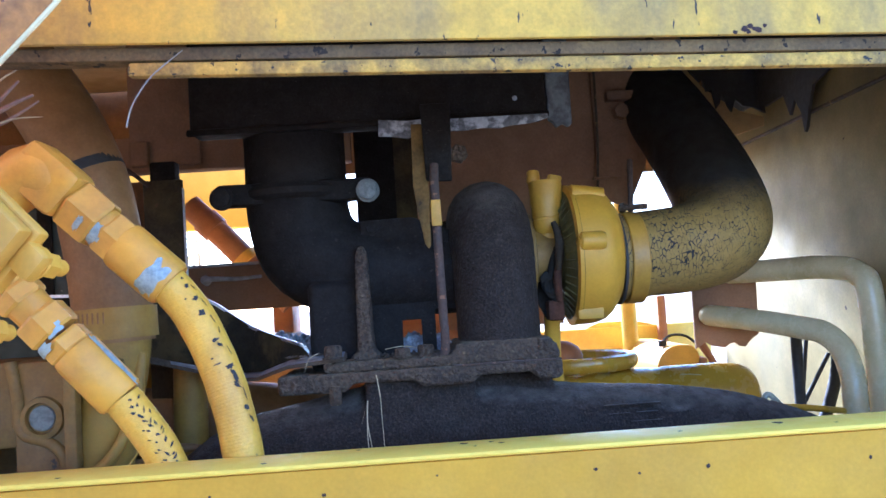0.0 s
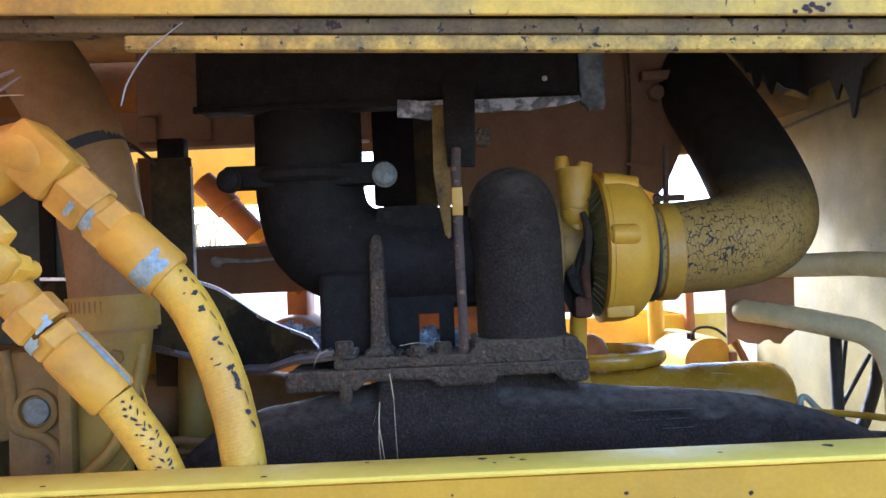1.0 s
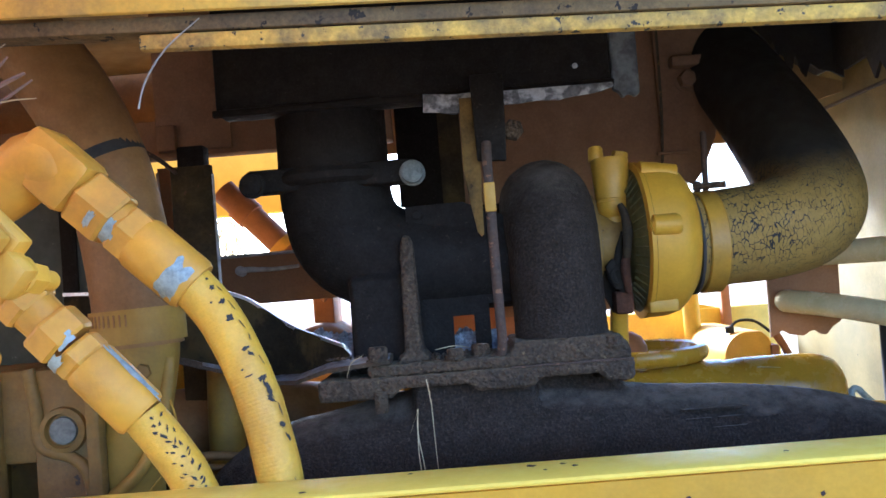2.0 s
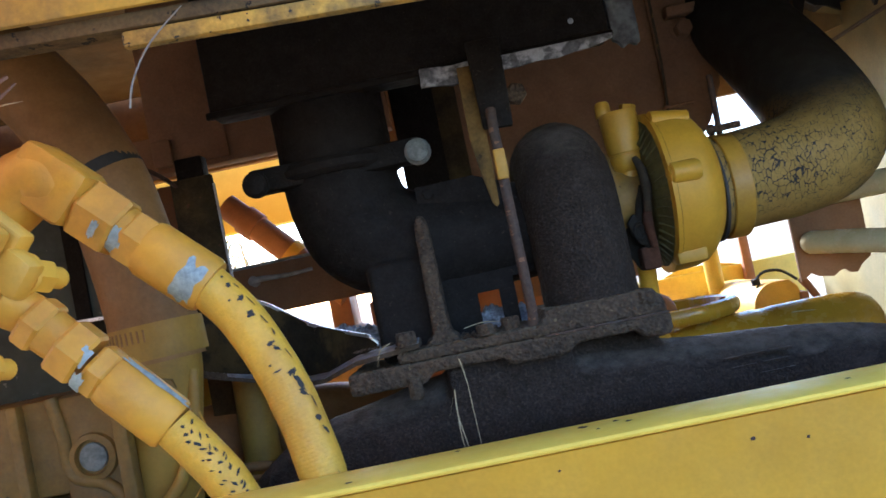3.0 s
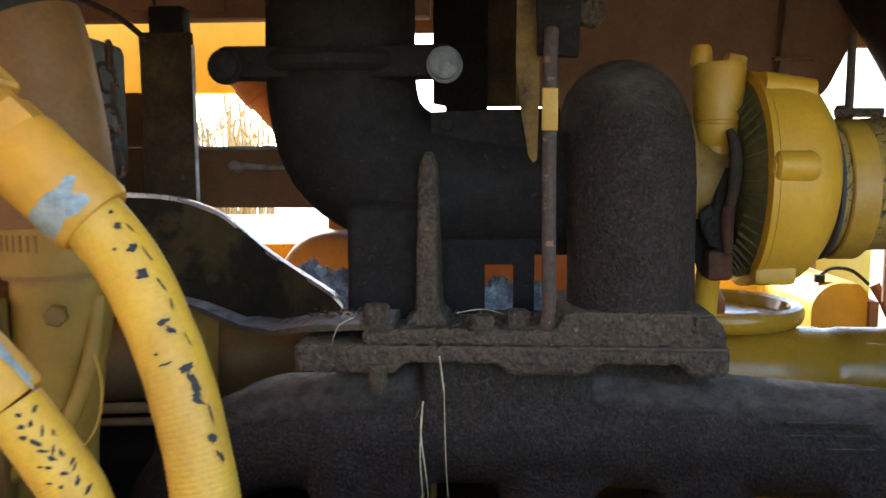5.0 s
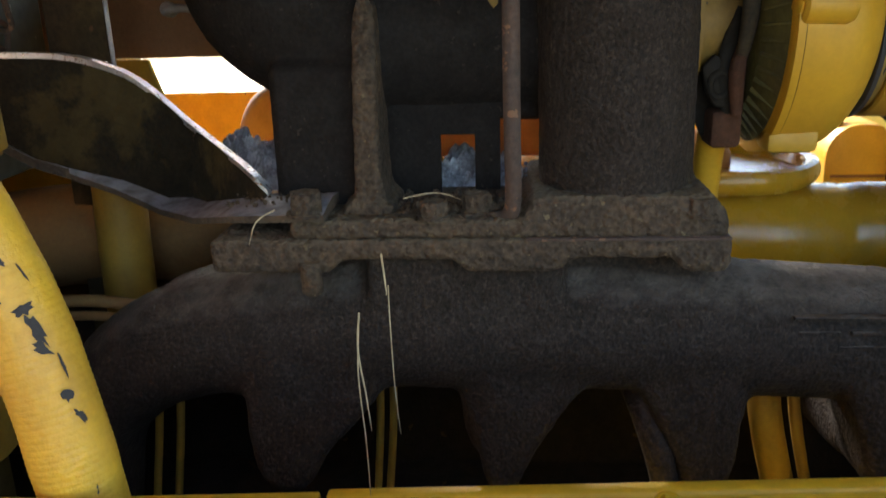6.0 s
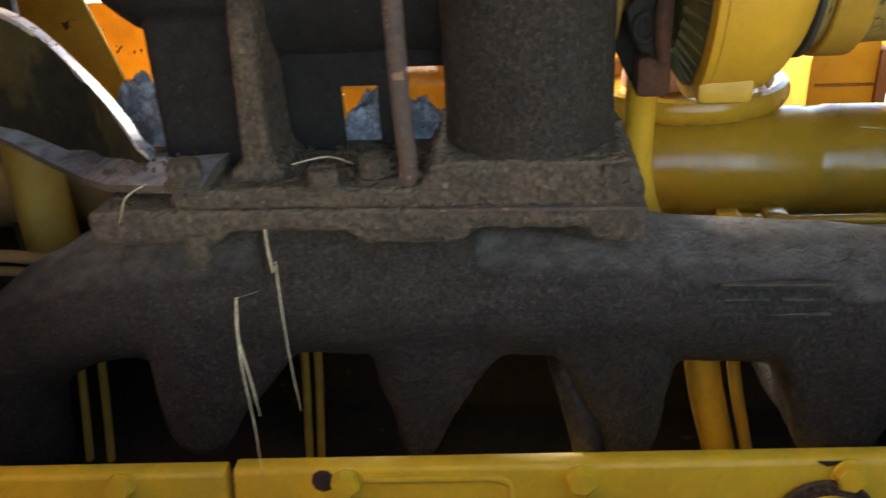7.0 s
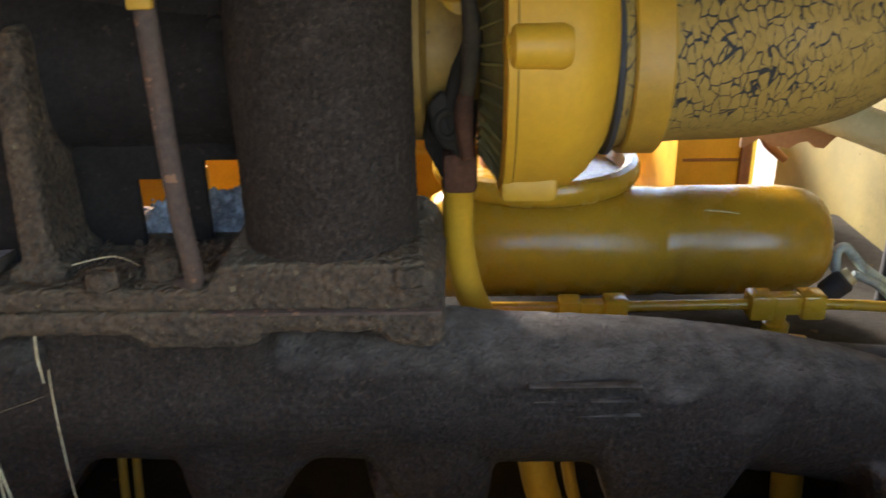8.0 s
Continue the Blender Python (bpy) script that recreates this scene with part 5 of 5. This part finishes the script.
for pts, r in (([(0.955, 1.99, 1.58), (0.95, 1.985, 1.50), (0.915, 1.98, 1.40), (0.87, 1.97, 1.33)], 0.014), ([(0.865, 2.0, 1.58), (0.862, 2.0, 1.46), (0.862, 2.0, 1.34)], 0.013), ([(0.905, 2.03, 1.58), (0.885, 2.03, 1.45)], 0.005), ([(0.94, 2.0, 1.53), (0.86, 2.0, 1.40)], 0.005)):
    tagged(part("black_hose", tube(pts, r, 14, 6), rubber), "thin black rubber hose behind the canister", "hose", "black hoses")

# ---- beyond the far side ----
fbx = thing("far_box", (-0.66, 2.8, 0.0), "orange painted steel box on the far side", "box")
part("body", box(-1.30, -0.555, 2.70, 3.92, 1.0, 1.600, 0.010), far_orange, fbx)
part("leg", box(-0.80, -0.60, 2.75, 3.0, 0.0, 1.0, 0.01), far_orange, fbx)
fbm = thing("far_beam", (0.0, 2.62, 1.20), "brown channel beam with an orange foot along the far side", "beam")
part("web", box(-0.36, 0.30, 2.64, 2.70, 1.445, 1.70, 0.008), far_brown, fbm)
part("bracket", box(0.24, 0.30, 2.62, 2.70, 1.38, 1.50, 0.006), far_brown, fbm)
part("foot", box(-0.36, 0.30, 2.50, 2.70, 1.20, 1.44, 0.010), far_orange, fbm)
fc = thing("far_cylinder", (0.76, 2.62, 1.22), "orange painted round-topped housing on the far side", "housing")
arc = [(0.722 - 0.066 * math.cos(a), 1.474 + 0.066 * math.sin(a)) for a in [radians(10 * i) for i in range(10)]]
part("body", slab([(0.656, 1.10)] + arc + [(0.760, 1.538), (0.778, 1.520), (0.786, 1.49), (0.786, 1.10)], 2.45, 2.86, 0.004), far_orange, fc)
part("hinge", box(0.668, 0.776, 2.444, 2.4505, 1.432, 1.437, 0.001), far_brown, fc)
part("side_strip", box(0.778, 0.800, 2.44, 2.60, 1.10, 1.50, 0.004), far_brown, fc)
part("cap", tube([(0.690, 2.50, 1.535), (0.690, 2.50, 1.552)], 0.012, 14, 2), rubber, fc, "small black cap")
part("wire_handle", tube([(0.690, 2.50, 1.548), (0.715, 2.50, 1.566), (0.76, 2.50, 1.562), (0.80, 2.50, 1.530)], 0.004, 8, 5), rubber, fc)
part("lever", tube([(0.795, 2.46, 1.535), (0.812, 2.45, 1.50), (0.830, 2.45, 1.465), (0.87, 2.46, 1.43)], [0.012, 0.010, 0.010, 0.008], 12, 5), far_brown, fc)
fy = thing("far_rail", (0.75, 2.95, 0.0), "bright yellow welded rail frame beyond the far side", "rail")
part("beam", box(0.30, 0.99, 2.93, 3.05, 1.22, 1.582, 0.008), rail_yellow, fy)
part("gusset", slab([(0.55, 1.582), (0.60, 1.60), (0.72, 1.60), (0.80, 1.582)], 2.94, 2.96, 0.002), rail_yellow, fy)
part("stay", box(0.80, 0.83, 2.90, 2.93, 1.30, 1.68, 0.005), far_brown, fy)
for x in (0.36, 0.92):
    part("leg", box(x - 0.03, x + 0.03, 2.95, 3.03, 0.0, 1.23, 0.005), rail_yellow, fy)
tagged(part("rear_sheet", box(-1.6, -0.20, 2.24, 2.25, 0.6, 1.495, 0.002), far_orange), "orange painted steel sheet low behind the engine", "sheet")
# lower right part is unseen, added to keep sun off the canister
tagged(part("far_plate", slab([(-0.28, 2.441), (-0.28, 2.12), (-0.10, 2.12), (-0.10, 1.95), (0.06, 1.95), (0.06, 1.62), (0.42, 1.62), (0.42, 2.441)], 2.60, 2.612, 0.001), brown_paint), "dark brown plate under the hood, unseen lower part added to shade the canister", "plate")
fd = thing("far_drum", (-0.44, 2.6, 1.36), "dull brown drum lying on the far side with a pale rim", "drum")
part("shell", lathe([(0, 0.088), (0.006, 0.110), (0.020, 0.122), (0.042, 0.128), (0.30, 0.128), (0.315, 0.10)], (-0.436, 2.45, 1.522), (0, 1, 0), 48), dull_paint, fd)
part("saddle", box(-0.49, -0.37, 2.50, 2.70, 1.0, 1.44, 0.006), far_brown, fd)
rnd = random.Random(11)
bm = bmesh.new()
for _ in range(520):
    x, y = rnd.uniform(-2.4, -1.15), rnd.uniform(4.0, 4.6)
    top = Vector((x + rnd.gauss(0, 0.07), y + rnd.gauss(0, 0.10), rnd.uniform(1.45, 2.09)))
    tip = top + Vector((rnd.gauss(0, 0.12), rnd.gauss(0, 0.08), rnd.uniform(-0.22, 0.05)))
    tube([(x, y, -0.05), (x, y, top.z * 0.6), top, tip], [0.007, 0.006, 0.006, 0.002], 4, 4, bm)
tagged(part("tall_grass", bm, straw), "tall sun-bleached dry grass beyond the machine", "grass", kind="stuff")
fp = thing("far_pipe", (-0.7, 2.5, 1.7), "orange painted hydraulic pipe with a joint on the far side", "pipe")
part("pipe", tube([(-0.700, 2.59, 2.050), (-0.60, 2.585, 1.945), (-0.50, 2.58, 1.835), (-0.40, 2.56, 1.73)], 0.037, 20, 5), far_brown, fp)
part("collar", tube([(-0.655, 2.588, 2.003), (-0.622, 2.586, 1.968)], 0.043, 20, 2), far_brown, fp)
part("collar", tube([(-0.545, 2.583, 1.885), (-0.525, 2.582, 1.862)], 0.042, 20, 2), far_orange, fp)
part("bracket", box(-0.46, -0.40, 2.56, 2.72, 1.2, 1.76, 0.006), far_brown, fp)
fr = thing("far_rail", (-1.0, 3.08, 0.0), "yellow rail standing beyond the far side", "rail")
# this side gets no sun; the rail's glare is put into the brighter yellow
part("rail", box(-1.6, -0.47, 3.05, 3.12, 2.02, 2.24, 0.006), lit_yellow, fr)
for x in (-1.56, -1.34):
    part("post", box(x - 0.03, x + 0.03, 3.06, 3.11, 0.0, 2.03, 0.004), rail_yellow, fr)
tagged(part("far_post", tube([(0.675, 2.81, 0.0), (0.675, 2.81, 1.0), (0.675, 2.81, 2.0)], 0.026, 20, 4), rail_yellow), "yellow painted round post beyond the far side", "post")

# ---- straws, twigs, wire ----
def stalk(pts, r, label="thin dry grass stalk hanging from the flange", m=straw):
    return tagged(part("grass_stalk", tube(pts, [r * 0.55] * (len(pts) - 1) + [r * 0.25], 5, 4), m), label, "grass", "dry stalks")


fork = tube([(-0.119, 1.385, 1.563), (-0.121, 1.38, 1.53), (-0.116, 1.378, 1.49), (-0.112, 1.375, 1.455)], [0.0009, 0.0009, 0.0008, 0.0004], 5, 4)
tube([(-0.119, 1.385, 1.563), (-0.121, 1.38, 1.53), (-0.1215, 1.378, 1.50), (-0.117, 1.372, 1.445), (-0.114, 1.362, 1.395)], [0.0007, 0.0007, 0.0007, 0.0006, 0.0003], 5, 4, fork)
tube([(-0.139, 1.494, 1.510), (-0.129, 1.44, 1.536), (-0.119, 1.385, 1.5628)], 0.00015, 4, 3, fork)
tagged(part("grass_stalk", fork, straw), "thin forked dry grass stalk before the manifold", "grass", "dry stalks")
stalk([(-0.101, 1.440, 1.568), (-0.100, 1.435, 1.53), (-0.098, 1.432, 1.47), (-0.094, 1.430, 1.420)], 0.0011)
stalk([(-0.106, 1.440, 1.598), (-0.103, 1.432, 1.582), (-0.101, 1.430, 1.562)], 0.0018)
stalk([(-0.200, 1.44, 1.64), (-0.215, 1.43, 1.632), (-0.222, 1.425, 1.612)], 0.0012)
stalk([(-0.09, 1.49, 1.637), (-0.06, 1.50, 1.640), (-0.035, 1.49, 1.636)], 0.0012)
stalk([(-0.401, 1.14, 1.971), (-0.390, 1.135, 2.000), (-0.362, 1.128, 2.034), (-0.317, 1.118, 2.064)], 0.0022, "pale bent straw caught on the hood rail", wire_grey)
stalk([(0.566, 1.9560, 1.5092), (0.590, 1.9535, 1.5077), (0.613, 1.9507, 1.5052)], 0.0022, "short straw lying on the canister")
TW = "dry twig caught beside the rusty door"
for pts, r, m in (([(-0.592, 1.168, 1.905), (-0.56, 1.04, 1.915), (-0.50, 0.98, 1.953), (-0.451, 0.98, 1.978)], 0.0062, bark), ([(-0.535, 0.985, 1.935), (-0.49, 0.975, 1.968), (-0.462, 0.97, 1.992)], 0.0046, bark), ([(-0.52, 0.985, 1.940), (-0.485, 0.985, 1.950), (-0.447, 0.985, 1.972)], 0.0042, bark),
                  ([(-0.505, 0.985, 1.962), (-0.492, 0.98, 1.992), (-0.466, 0.975, 2.006)], 0.0022, straw), ([(-0.52, 0.985, 1.938), (-0.477, 0.98, 1.951), (-0.439, 0.975, 1.951)], 0.0019, straw), ([(-0.53, 0.985, 1.928), (-0.509, 0.98, 1.930), (-0.488, 0.975, 1.927)], 0.0019, straw)):
    stalk(pts, r, TW, m)
stalk([(-0.485, 1.42, 1.60), (-0.478, 1.42, 1.56), (-0.49, 1.42, 1.51), (-0.53, 1.40, 1.46)], 0.003, "thin yellow cable beside the neck", engine_paint)
